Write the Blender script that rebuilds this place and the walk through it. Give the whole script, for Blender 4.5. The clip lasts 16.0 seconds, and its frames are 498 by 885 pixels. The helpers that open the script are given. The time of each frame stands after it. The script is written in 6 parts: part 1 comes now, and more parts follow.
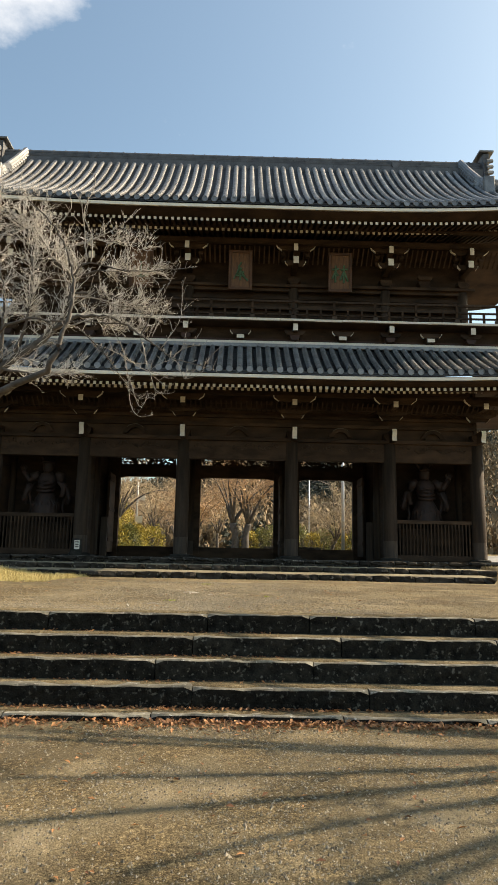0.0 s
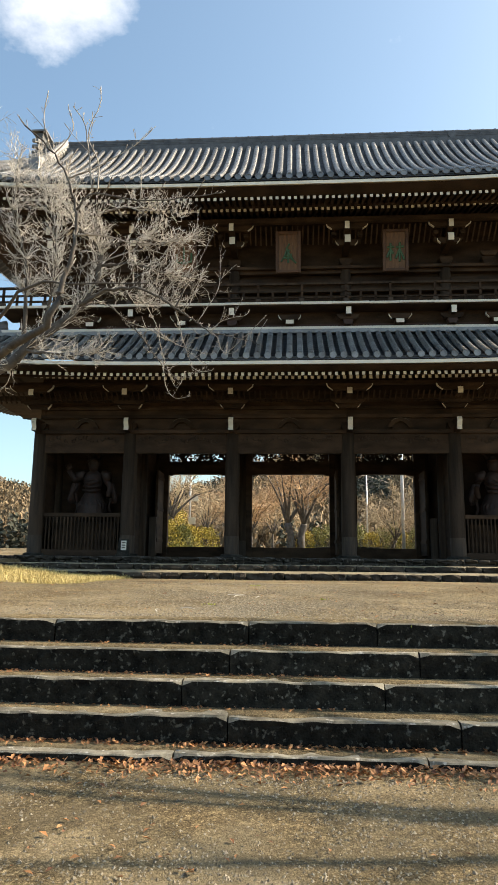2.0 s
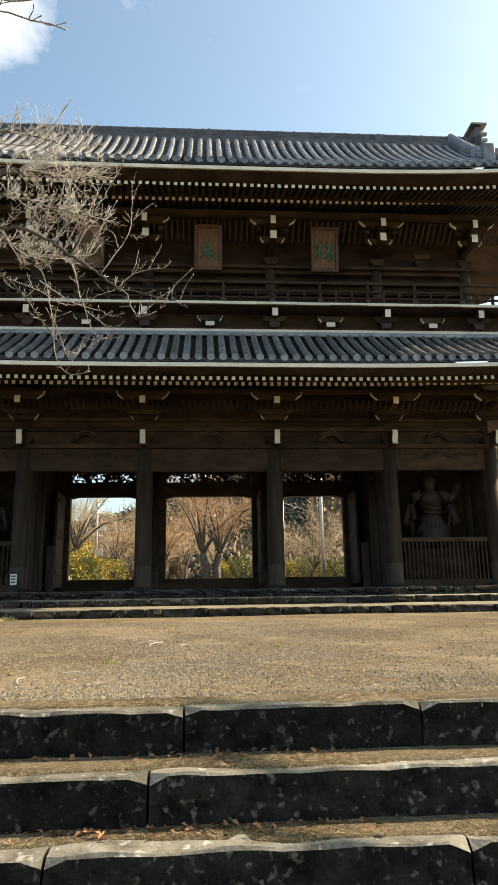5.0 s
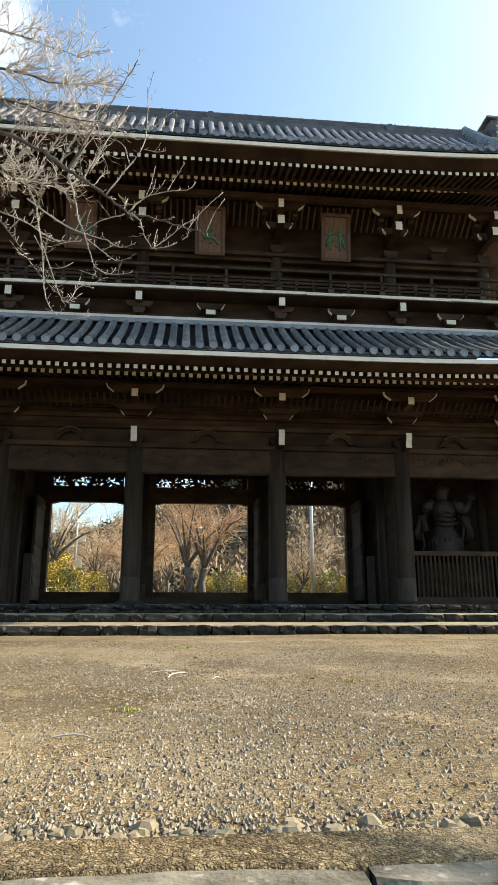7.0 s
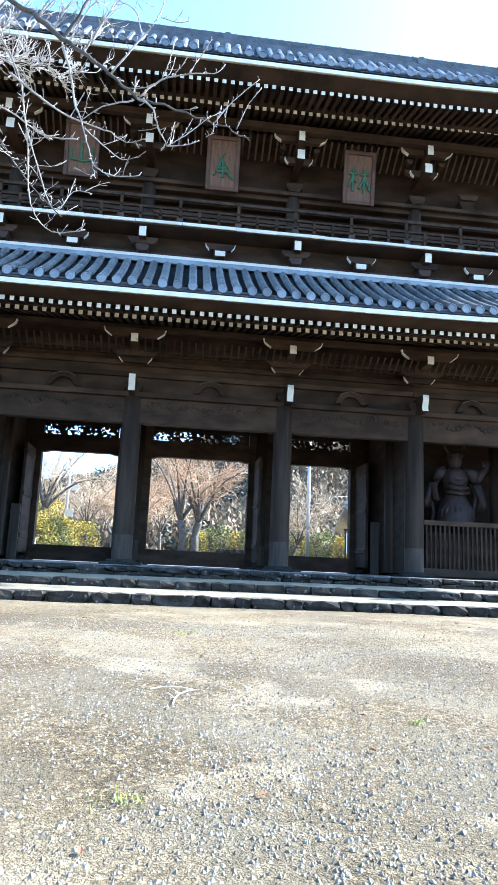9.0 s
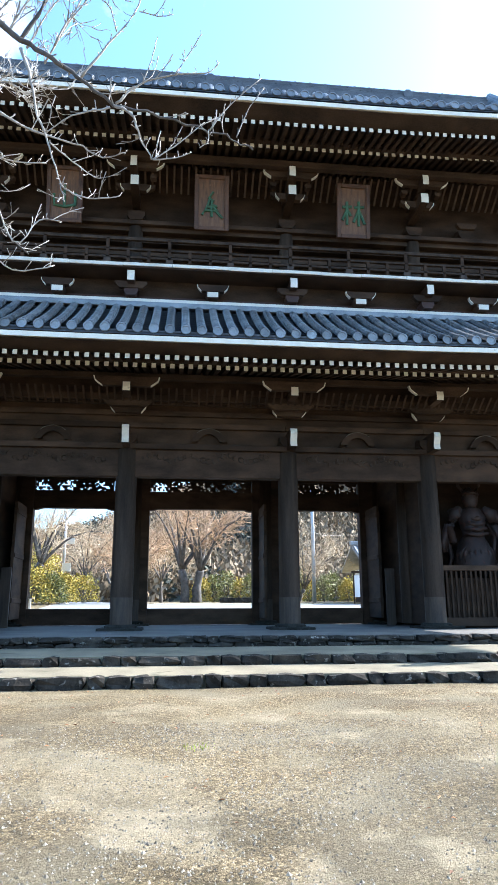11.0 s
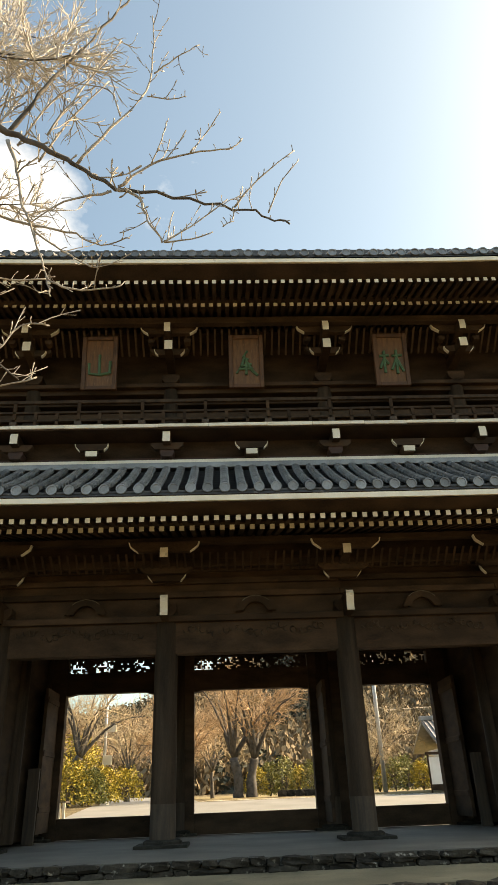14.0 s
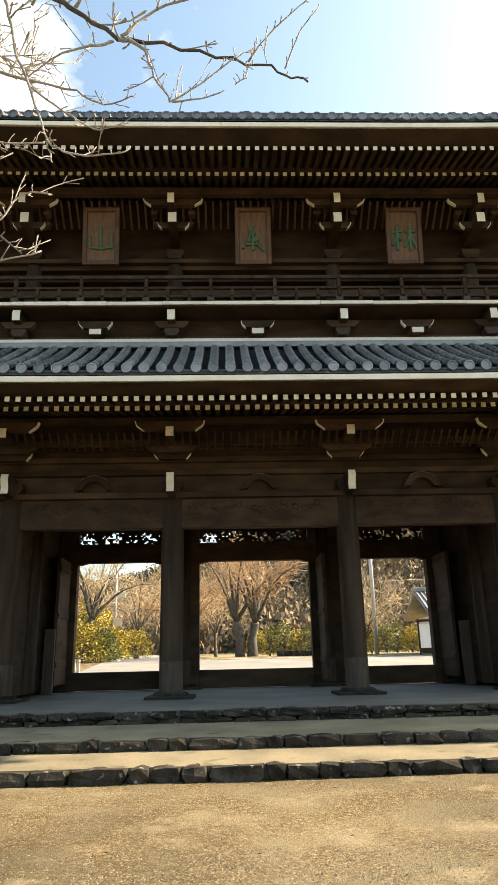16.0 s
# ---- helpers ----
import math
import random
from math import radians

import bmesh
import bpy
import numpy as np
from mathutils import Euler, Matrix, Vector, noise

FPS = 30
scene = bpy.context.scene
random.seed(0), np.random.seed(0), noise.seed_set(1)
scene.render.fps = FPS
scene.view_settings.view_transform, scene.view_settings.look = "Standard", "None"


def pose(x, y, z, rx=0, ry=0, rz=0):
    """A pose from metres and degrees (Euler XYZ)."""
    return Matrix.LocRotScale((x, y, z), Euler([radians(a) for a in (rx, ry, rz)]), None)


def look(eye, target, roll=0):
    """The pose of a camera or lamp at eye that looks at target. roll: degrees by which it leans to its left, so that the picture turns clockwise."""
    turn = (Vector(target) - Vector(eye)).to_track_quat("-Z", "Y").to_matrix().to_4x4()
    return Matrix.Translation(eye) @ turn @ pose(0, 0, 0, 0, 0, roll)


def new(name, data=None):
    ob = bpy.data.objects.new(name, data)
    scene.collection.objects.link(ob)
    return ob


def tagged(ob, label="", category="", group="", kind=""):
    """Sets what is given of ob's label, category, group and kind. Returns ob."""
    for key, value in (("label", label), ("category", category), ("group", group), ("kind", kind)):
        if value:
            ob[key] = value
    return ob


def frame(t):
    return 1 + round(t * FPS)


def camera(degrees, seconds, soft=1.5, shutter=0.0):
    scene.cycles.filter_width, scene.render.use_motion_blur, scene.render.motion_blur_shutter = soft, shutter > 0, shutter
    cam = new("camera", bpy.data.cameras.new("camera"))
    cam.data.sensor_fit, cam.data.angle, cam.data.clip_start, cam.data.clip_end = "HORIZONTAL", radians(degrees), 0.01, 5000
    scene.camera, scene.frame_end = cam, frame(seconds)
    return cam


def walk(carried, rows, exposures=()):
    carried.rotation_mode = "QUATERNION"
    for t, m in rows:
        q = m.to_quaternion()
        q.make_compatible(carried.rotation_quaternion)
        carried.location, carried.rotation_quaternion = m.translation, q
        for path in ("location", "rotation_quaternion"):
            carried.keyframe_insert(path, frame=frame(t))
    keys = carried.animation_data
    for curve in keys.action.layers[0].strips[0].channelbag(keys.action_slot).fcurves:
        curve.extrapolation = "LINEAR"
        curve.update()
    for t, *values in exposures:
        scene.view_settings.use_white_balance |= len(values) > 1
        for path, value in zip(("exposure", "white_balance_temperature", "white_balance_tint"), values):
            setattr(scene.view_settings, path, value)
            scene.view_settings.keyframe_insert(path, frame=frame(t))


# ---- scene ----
cam = camera(40.6, 16.0)
PATH = [
    (0, (0.009, 2.046, 1.666), (0.041, 4.015, 2.018), 1.1),
    (0.5, (0.119, 2.357, 1.616), (0.094, 4.341, 1.87), -1.6),
    (1, (0.12, 2.81, 1.572), (0.081, 4.786, 1.883), 2.2),
    (1.5, (0.133, 3.245, 1.587), (0.144, 5.213, 1.943), 0.4),
    (2, (0.122, 3.797, 1.592), (-0.008, 5.761, 1.948), 0.6),
    (2.5, (0.052, 4.318, 1.605), (-0.019, 6.257, 2.094), 1.7),
    (2.8, (0.072, 4.639, 1.629), (-0.007, 6.527, 2.285), 0.4),
    (3, (0.082, 4.842, 1.62), (-0.03, 6.76, 2.177), -0.9),
    (3.5, (0.028, 5.381, 1.583), (0.007, 7.313, 2.096), 2.3),
    (3.7, (0.024, 5.595, 1.579), (0.073, 7.55, 1.999), 1.7),
    (5.8, (-0.483, 7.921, 1.599), (-0.33, 9.862, 2.059), -1.5),
    (6, (-0.543, 8.14, 1.598), (-0.381, 10.084, 2.039), -1.6),
    (6.5, (-0.655, 8.717, 1.587), (-0.597, 10.648, 2.106), -2.3),
    (7, (-0.767, 9.304, 1.576), (-0.577, 11.233, 2.069), 0.0),
    (7.5, (-0.765, 9.706, 1.577), (-0.515, 11.652, 1.964), -0.2),
    (8, (-0.856, 10.2, 1.618), (-0.676, 12.154, 2.007), 0.3),
    (8.2, (-0.927, 10.307, 1.697), (-0.72, 12.253, 2.108), 3.5),
    (10.3, (-0.928, 11.54, 2.232), (-0.704, 13.512, 2.486), -0.8),
    (10.5, (-0.913, 11.66, 2.309), (-0.686, 13.631, 2.566), -1.1),
    (11, (-0.97, 11.926, 2.437), (-0.756, 13.857, 2.913), -0.2),
    (11.5, (-0.943, 12.253, 2.497), (-0.715, 14.168, 3.028), -2.2),
    (12, (-0.922, 12.772, 2.603), (-0.811, 14.623, 3.353), -1.0),
    (12.5, (-0.931, 13.108, 2.701), (-0.73, 14.968, 3.408), -5.2),
    (13, (-0.886, 13.286, 2.733), (-0.803, 15.078, 3.617), -3.0),
    (13.5, (-0.829, 13.385, 2.759), (-0.708, 15.164, 3.666), -3.7),
    (14, (-0.887, 13.344, 2.771), (-0.802, 15.111, 3.705), -2.3),
    (14.5, (-0.896, 13.374, 2.751), (-0.838, 15.186, 3.597), -1.7),
    (15, (-0.926, 13.363, 2.736), (-0.875, 15.218, 3.481), -1.2),
    (15.5, (-0.927, 13.344, 2.747), (-0.863, 15.237, 3.388), -1.3),
    (16, (-0.923, 13.365, 2.788), (-0.855, 15.269, 3.395), -1.3),
]
EXPOSURES = [(0, 0.8, 7600, 12), (1, 1.15, 6700, 12), (1.5, 1.0, 7100, 12), (2.5, 1.0, 7200, 12), (3.5, 1.05, 8300, 12), (6, 1.1, 6900, 12), (7, 1.2, 6800, 12), (7.5, 1.25, 5600, 12), (8, 1.9, 4950, 12),
             (10.3, 2.4, 4900, 12), (11, 1.95, 5200, 12), (11.5, 1.6, 5400, 12), (12, 1.2, 7300, 12), (13, 1.18, 8700, 12), (14.5, 1.28, 8900, 12), (16, 1.55, 7900, 12)]
walk(cam, [(t, look(eye, target, roll)) for t, eye, target, roll in PATH], EXPOSURES)

# ---- light ----
SUN_TO = Vector((1.27, 0.33, 1.0)).normalized()
sun = new("sun", bpy.data.lights.new("sun", "SUN"))
sun.data.energy, sun.data.angle, sun.data.color = 5.0, radians(0.6), (1.0, 0.88, 0.70)
sun.matrix_world = look(SUN_TO * 60, (0, 0, 0))

world = bpy.data.worlds.new("sky")
scene.world = world
world.use_nodes = True
wn, wl = world.node_tree.nodes, world.node_tree.links
wn.clear()
w_out, w_bg, w_sky = wn.new("ShaderNodeOutputWorld"), wn.new("ShaderNodeBackground"), wn.new("ShaderNodeTexSky")
w_sky.sky_type, w_sky.sun_disc = "NISHITA", False
w_sky.sun_elevation = math.asin(SUN_TO.z)
w_sky.sun_rotation = math.atan2(SUN_TO.x, SUN_TO.y)
w_sky.air_density, w_sky.dust_density, w_sky.ozone_density = 1.0, 2.1, 0.6
w_bg.inputs["Strength"].default_value = 0.14
w_tc, w_map, w_noise, w_ramp, w_mix = (wn.new("ShaderNodeTexCoord"), wn.new("ShaderNodeMapping"), wn.new("ShaderNodeTexNoise"),
                                       wn.new("ShaderNodeValToRGB"), wn.new("ShaderNodeMixRGB"))
w_map.inputs["Scale"].default_value = (1.0, 1.0, 1.6)
w_noise.inputs["Scale"].default_value, w_noise.inputs["Detail"].default_value, w_noise.inputs["Roughness"].default_value = 5.0, 7.0, 0.6
# one cumulus bank, high and to the left of the gate: the cloud noise is raised round its direction
w_dot, w_range, w_add, w_tint = wn.new("ShaderNodeVectorMath"), wn.new("ShaderNodeMapRange"), wn.new("ShaderNodeMath"), wn.new("ShaderNodeMixRGB")
w_dot.operation, w_add.operation, w_tint.blend_type = "DOT_PRODUCT", "ADD", "MULTIPLY"
w_dot.inputs[1].default_value = Vector((-0.285, 0.66, 0.71)).normalized()
w_range.inputs["From Min"].default_value, w_range.inputs["From Max"].default_value = 0.9897, 0.9993
w_range.inputs["To Min"].default_value, w_range.inputs["To Max"].default_value = -0.24, 0.16
w_ramp.color_ramp.elements[0].position, w_ramp.color_ramp.elements[1].position = 0.43, 0.92
w_mix.inputs[2].default_value = (7.6, 7.8, 8.1, 1)
w_tint.inputs[0].default_value, w_tint.inputs[2].default_value = 1.0, (0.85, 1.01, 1.01, 1)
wl.new(w_tc.outputs["Generated"], w_map.inputs["Vector"])
wl.new(w_map.outputs["Vector"], w_noise.inputs["Vector"])
wl.new(w_tc.outputs["Generated"], w_dot.inputs[0])
wl.new(w_dot.outputs["Value"], w_range.inputs["Value"])
wl.new(w_noise.outputs["Fac"], w_add.inputs[0])
wl.new(w_range.outputs["Result"], w_add.inputs[1])
wl.new(w_add.outputs[0], w_ramp.inputs["Fac"])
wl.new(w_ramp.outputs["Color"], w_mix.inputs[0])
wl.new(w_sky.outputs["Color"], w_tint.inputs[1])
wl.new(w_tint.outputs["Color"], w_mix.inputs[1])
wl.new(w_mix.outputs["Color"], w_bg.inputs["Color"])
wl.new(w_bg.outputs["Background"], w_out.inputs["Surface"])


# ---- materials ----
def material(name, c1, c2, rough=0.8, scale=3.0, fine=40.0, bump=0.3, metal=0.0, stretch=(1, 1, 1), c3=None, spot=0.62, piece=0.0, dist=0.01, specular=0.5):
    """Two-scale surface: broad patches c1 to c2, fine grain in the relief, c3 as stains."""
    m = bpy.data.materials.new(name)
    m.use_nodes = True
    n, l = m.node_tree.nodes, m.node_tree.links
    b = n["Principled BSDF"]
    b.inputs["Roughness"].default_value, b.inputs["Metallic"].default_value = rough, metal
    b.inputs["Specular IOR Level"].default_value = specular
    tc, mp = n.new("ShaderNodeTexCoord"), n.new("ShaderNodeMapping")
    mp.inputs["Scale"].default_value = stretch
    geo = n.new("ShaderNodeNewGeometry")
    l.new(geo.outputs["Position"], mp.inputs["Vector"])
    big, small = n.new("ShaderNodeTexNoise"), n.new("ShaderNodeTexNoise")
    for t, sc, det in ((big, scale, 5.0), (small, fine, 4.0)):
        t.inputs["Scale"].default_value, t.inputs["Detail"].default_value = sc, det
        l.new(mp.outputs["Vector"], t.inputs["Vector"])
    add = n.new("ShaderNodeMath")
    add.operation = "MULTIPLY_ADD"
    add.inputs[1].default_value = 0.45
    l.new(small.outputs["Fac"], add.inputs[0])
    l.new(big.outputs["Fac"], add.inputs[2])
    ramp = n.new("ShaderNodeValToRGB")
    ramp.color_ramp.elements[0].position, ramp.color_ramp.elements[1].position = 0.5, 0.95
    ramp.color_ramp.elements[0].color, ramp.color_ramp.elements[1].color = (*c1, 1), (*c2, 1)
    l.new(add.outputs[0], ramp.inputs["Fac"])
    colour = ramp.outputs["Color"]
    if c3:
        st, sr, mx = n.new("ShaderNodeTexNoise"), n.new("ShaderNodeValToRGB"), n.new("ShaderNodeMixRGB")
        st.inputs["Scale"].default_value, st.inputs["Detail"].default_value = scale * 2.3, 7.0
        sr.color_ramp.elements[0].position, sr.color_ramp.elements[1].position = spot, spot + 0.1
        mx.inputs[2].default_value = (*c3, 1)
        l.new(mp.outputs["Vector"], st.inputs["Vector"])
        l.new(st.outputs["Fac"], sr.inputs["Fac"])
        l.new(sr.outputs["Color"], mx.inputs[0])
        l.new(colour, mx.inputs[1])
        colour = mx.outputs["Color"]
    if piece:
        oi, hs, mr = n.new("ShaderNodeObjectInfo"), n.new("ShaderNodeHueSaturation"), n.new("ShaderNodeMapRange")
        mr.inputs["To Min"].default_value, mr.inputs["To Max"].default_value = 1 - piece, 1 + piece
        l.new(oi.outputs["Random"], mr.inputs["Value"])
        l.new(mr.outputs["Result"], hs.inputs["Value"])
        l.new(colour, hs.inputs["Color"])
        colour = hs.outputs["Color"]
    l.new(colour, b.inputs["Base Color"])
    bp = n.new("ShaderNodeBump")
    bp.inputs["Strength"].default_value, bp.inputs["Distance"].default_value = bump, dist
    l.new(add.outputs[0], bp.inputs["Height"])
    l.new(bp.outputs["Normal"], b.inputs["Normal"])
    return m


def island_tint(m, low, high):
    """Varies the colour of the loose pieces of one joined mesh."""
    n, l = m.node_tree.nodes, m.node_tree.links
    b = n["Principled BSDF"]
    g, rp = n.new("ShaderNodeNewGeometry"), n.new("ShaderNodeValToRGB")
    rp.color_ramp.elements[0].color, rp.color_ramp.elements[1].color = (*low, 1), (*high, 1)
    l.new(g.outputs["Random Per Island"], rp.inputs["Fac"])
    l.new(rp.outputs["Color"], b.inputs["Base Color"])
    return m


WOOD = material("weathered dark wood", (0.023, 0.0146, 0.0094), (0.078, 0.047, 0.028), 0.8, 1.2, 22, 0.35, stretch=(1, 1, 2.5), c3=(0.07, 0.037, 0.02), spot=0.63, piece=0.3, specular=0.18)
WOOD_COL = material("weathered column wood", (0.022, 0.0146, 0.0097), (0.075, 0.049, 0.031), 0.75, 1.0, 18, 0.4, stretch=(6, 6, 0.5), piece=0.15, specular=0.2)
WOOD_BASE = material("bleached column foot", (0.03, 0.021, 0.015), (0.088, 0.06, 0.04), 0.8, 1.2, 20, 0.4, stretch=(8, 8, 0.7))
WOOD_RED = material("red-stained wood", (0.03, 0.014, 0.009), (0.07, 0.03, 0.018), 0.7, 1.5, 20, 0.3, stretch=(0.5, 4, 4))
WOOD_WARM = material("warm plaque wood", (0.075, 0.034, 0.013), (0.18, 0.085, 0.031), 0.6, 2.0, 25, 0.25, stretch=(7, 7, 0.6), c3=(0.2, 0.11, 0.05), spot=0.62)
WOOD_FRAME = material("reddish plaque frame", (0.05, 0.022, 0.01), (0.12, 0.055, 0.024), 0.65, 2.0, 25, 0.25)
WHITE = material("white limewash paint", (0.70, 0.645, 0.53), (0.84, 0.79, 0.68), 0.85, 2.5, 30, 0.15, c3=(0.5, 0.47, 0.40), spot=0.66, piece=0.06)
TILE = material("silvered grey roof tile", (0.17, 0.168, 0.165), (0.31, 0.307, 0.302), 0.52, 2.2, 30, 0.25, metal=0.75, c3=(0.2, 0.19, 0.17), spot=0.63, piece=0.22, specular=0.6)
# Darker than TILE: the shade on the ridge's front is put into its colour.
RIDGE = material("ridge tile with shade in its colour", (0.05, 0.052, 0.056), (0.12, 0.122, 0.128), 0.6, 2.2, 30, 0.3, c3=(0.03, 0.03, 0.03), spot=0.62, piece=0.15)
# The shadow that cover rows throw into the troughs is painted into this colour.
TILE_SHADED = material("pan tile with trough shade in its colour", (0.024, 0.025, 0.026), (0.06, 0.062, 0.065), 0.55, 2.5, 30, 0.25, c3=(0.18, 0.17, 0.15), spot=0.64)
GREEN = material("verdigris green paint", (0.03, 0.085, 0.04), (0.06, 0.14, 0.07), 0.6, 6, 50, 0.2)
STEP = material("mossy dark stone step", (0.012, 0.0113, 0.0095), (0.05, 0.046, 0.038), 0.92, 4.5, 30, 0.8, c3=(0.19, 0.178, 0.155), spot=0.66, piece=0.2, dist=0.02, specular=0.12)
FADED = material("faded limewash line", (0.09, 0.075, 0.055), (0.2, 0.17, 0.13), 0.9, 5.0, 30, 0.2)
# Step stone in two tones: shade painted into the faces, sunlight into the edges.
RISER_SHADED = material("mossy stone face with shade in its colour", (0.006, 0.0056, 0.005), (0.034, 0.031, 0.024), 0.95, 9.0, 45, 1.0, c3=(0.13, 0.122, 0.1), spot=0.585, piece=0.25, dist=0.03, specular=0.1)
WORN_SUNLIT = material("worn stone edge with sunlight in its colour", (0.075, 0.068, 0.052), (0.24, 0.225, 0.18), 0.9, 7.0, 60, 0.8, c3=(0.42, 0.405, 0.37), spot=0.60, piece=0.2, dist=0.015, specular=0.2)
RUBBLE = material("rough rubble stone", (0.014, 0.0122, 0.0098), (0.06, 0.051, 0.04), 0.9, 4.0, 28, 0.9, c3=(0.22, 0.20, 0.17), spot=0.62, piece=0.35, dist=0.02, specular=0.15)
PAVING = material("packed earth and worn stone floor", (0.085, 0.078, 0.068), (0.16, 0.148, 0.128), 0.8, 0.8, 25, 0.3)
TERRACE = material("packed sandy terrace", (0.12, 0.101, 0.063), (0.25, 0.21, 0.135), 0.95, 0.9, 30, 0.4, c3=(0.085, 0.078, 0.042), spot=0.62)
BARK = material("grey cherry bark", (0.045, 0.038, 0.033), (0.13, 0.115, 0.10), 0.85, 4.0, 30, 0.5, c3=(0.24, 0.24, 0.20), spot=0.64)
# Two twig tones: SPUR darker as if backlit, TWIG with sunlight in its colour.
SPUR = material("grey-brown spur twig", (0.2, 0.175, 0.15), (0.46, 0.42, 0.37), 0.85, 5.0, 30, 0.3)
TWIG = material("pale twig with sunlight in its colour", (0.36, 0.335, 0.30), (0.66, 0.62, 0.57), 0.8, 3.0, 20, 0.3)
FARTWIG = material("russet winter twig", (0.36, 0.235, 0.13), (0.56, 0.385, 0.23), 0.85, 1.0, 8, 0.1)
PALETWIG = material("straw-coloured winter twig", (0.38, 0.29, 0.18), (0.58, 0.47, 0.32), 0.85, 1.0, 8, 0.1)
LEAF = island_tint(material("fallen leaf", (0.2, 0.1, 0.04), (0.4, 0.2, 0.1), 0.7), (0.12, 0.045, 0.018), (0.42, 0.20, 0.075))
GRASS = island_tint(material("dry grass blade", (0.4, 0.3, 0.1), (0.5, 0.4, 0.2), 0.7), (0.40, 0.31, 0.10), (0.62, 0.52, 0.24))
MOSS = island_tint(material("moss tuft", (0.1, 0.2, 0.03), (0.2, 0.3, 0.05), 0.8), (0.14, 0.20, 0.02), (0.36, 0.38, 0.05))
SHRUB = island_tint(material("yellow-green shrub leaf", (0.2, 0.2, 0.03), (0.4, 0.3, 0.05), 0.6), (0.16, 0.15, 0.02), (0.62, 0.46, 0.06))
HEDGE = island_tint(material("hedge leaf", (0.1, 0.12, 0.03), (0.2, 0.2, 0.05), 0.6), (0.06, 0.085, 0.02), (0.30, 0.28, 0.07))
GRIT = island_tint(material("loose grit", (0.3, 0.28, 0.25), (0.4, 0.38, 0.33), 0.85), (0.085, 0.071, 0.05), (0.34, 0.295, 0.22))
ASPHALT = material("sunlit asphalt", (0.17, 0.166, 0.157), (0.25, 0.244, 0.23), 0.85, 0.4, 30, 0.2)
METAL = material("galvanised metal", (0.42, 0.43, 0.44), (0.58, 0.59, 0.6), 0.45, 4, 30, 0.1, metal=0.4)
DARKMETAL = material("brown enamelled metal", (0.07, 0.05, 0.04), (0.11, 0.08, 0.06), 0.5, 4, 30, 0.1)
YELLOWP = material("orange enamel", (0.62, 0.2, 0.05), (0.72, 0.28, 0.07), 0.5, 4, 30, 0.1)
STATUE = material("aged statue paint", (0.014, 0.008, 0.006), (0.045, 0.022, 0.014), 0.7, 3.5, 20, 0.3, c3=(0.07, 0.018, 0.01), spot=0.6)
HILL = material("winter wooded hillside", (0.05, 0.047, 0.04), (0.11, 0.093, 0.072), 0.95, 0.02, 0.35, 1.0, c3=(0.06, 0.075, 0.045), spot=0.55, dist=3.0)
PLASTER = material("white plaster wall", (0.70, 0.68, 0.63), (0.8, 0.79, 0.75), 0.85, 1.5, 30, 0.15)


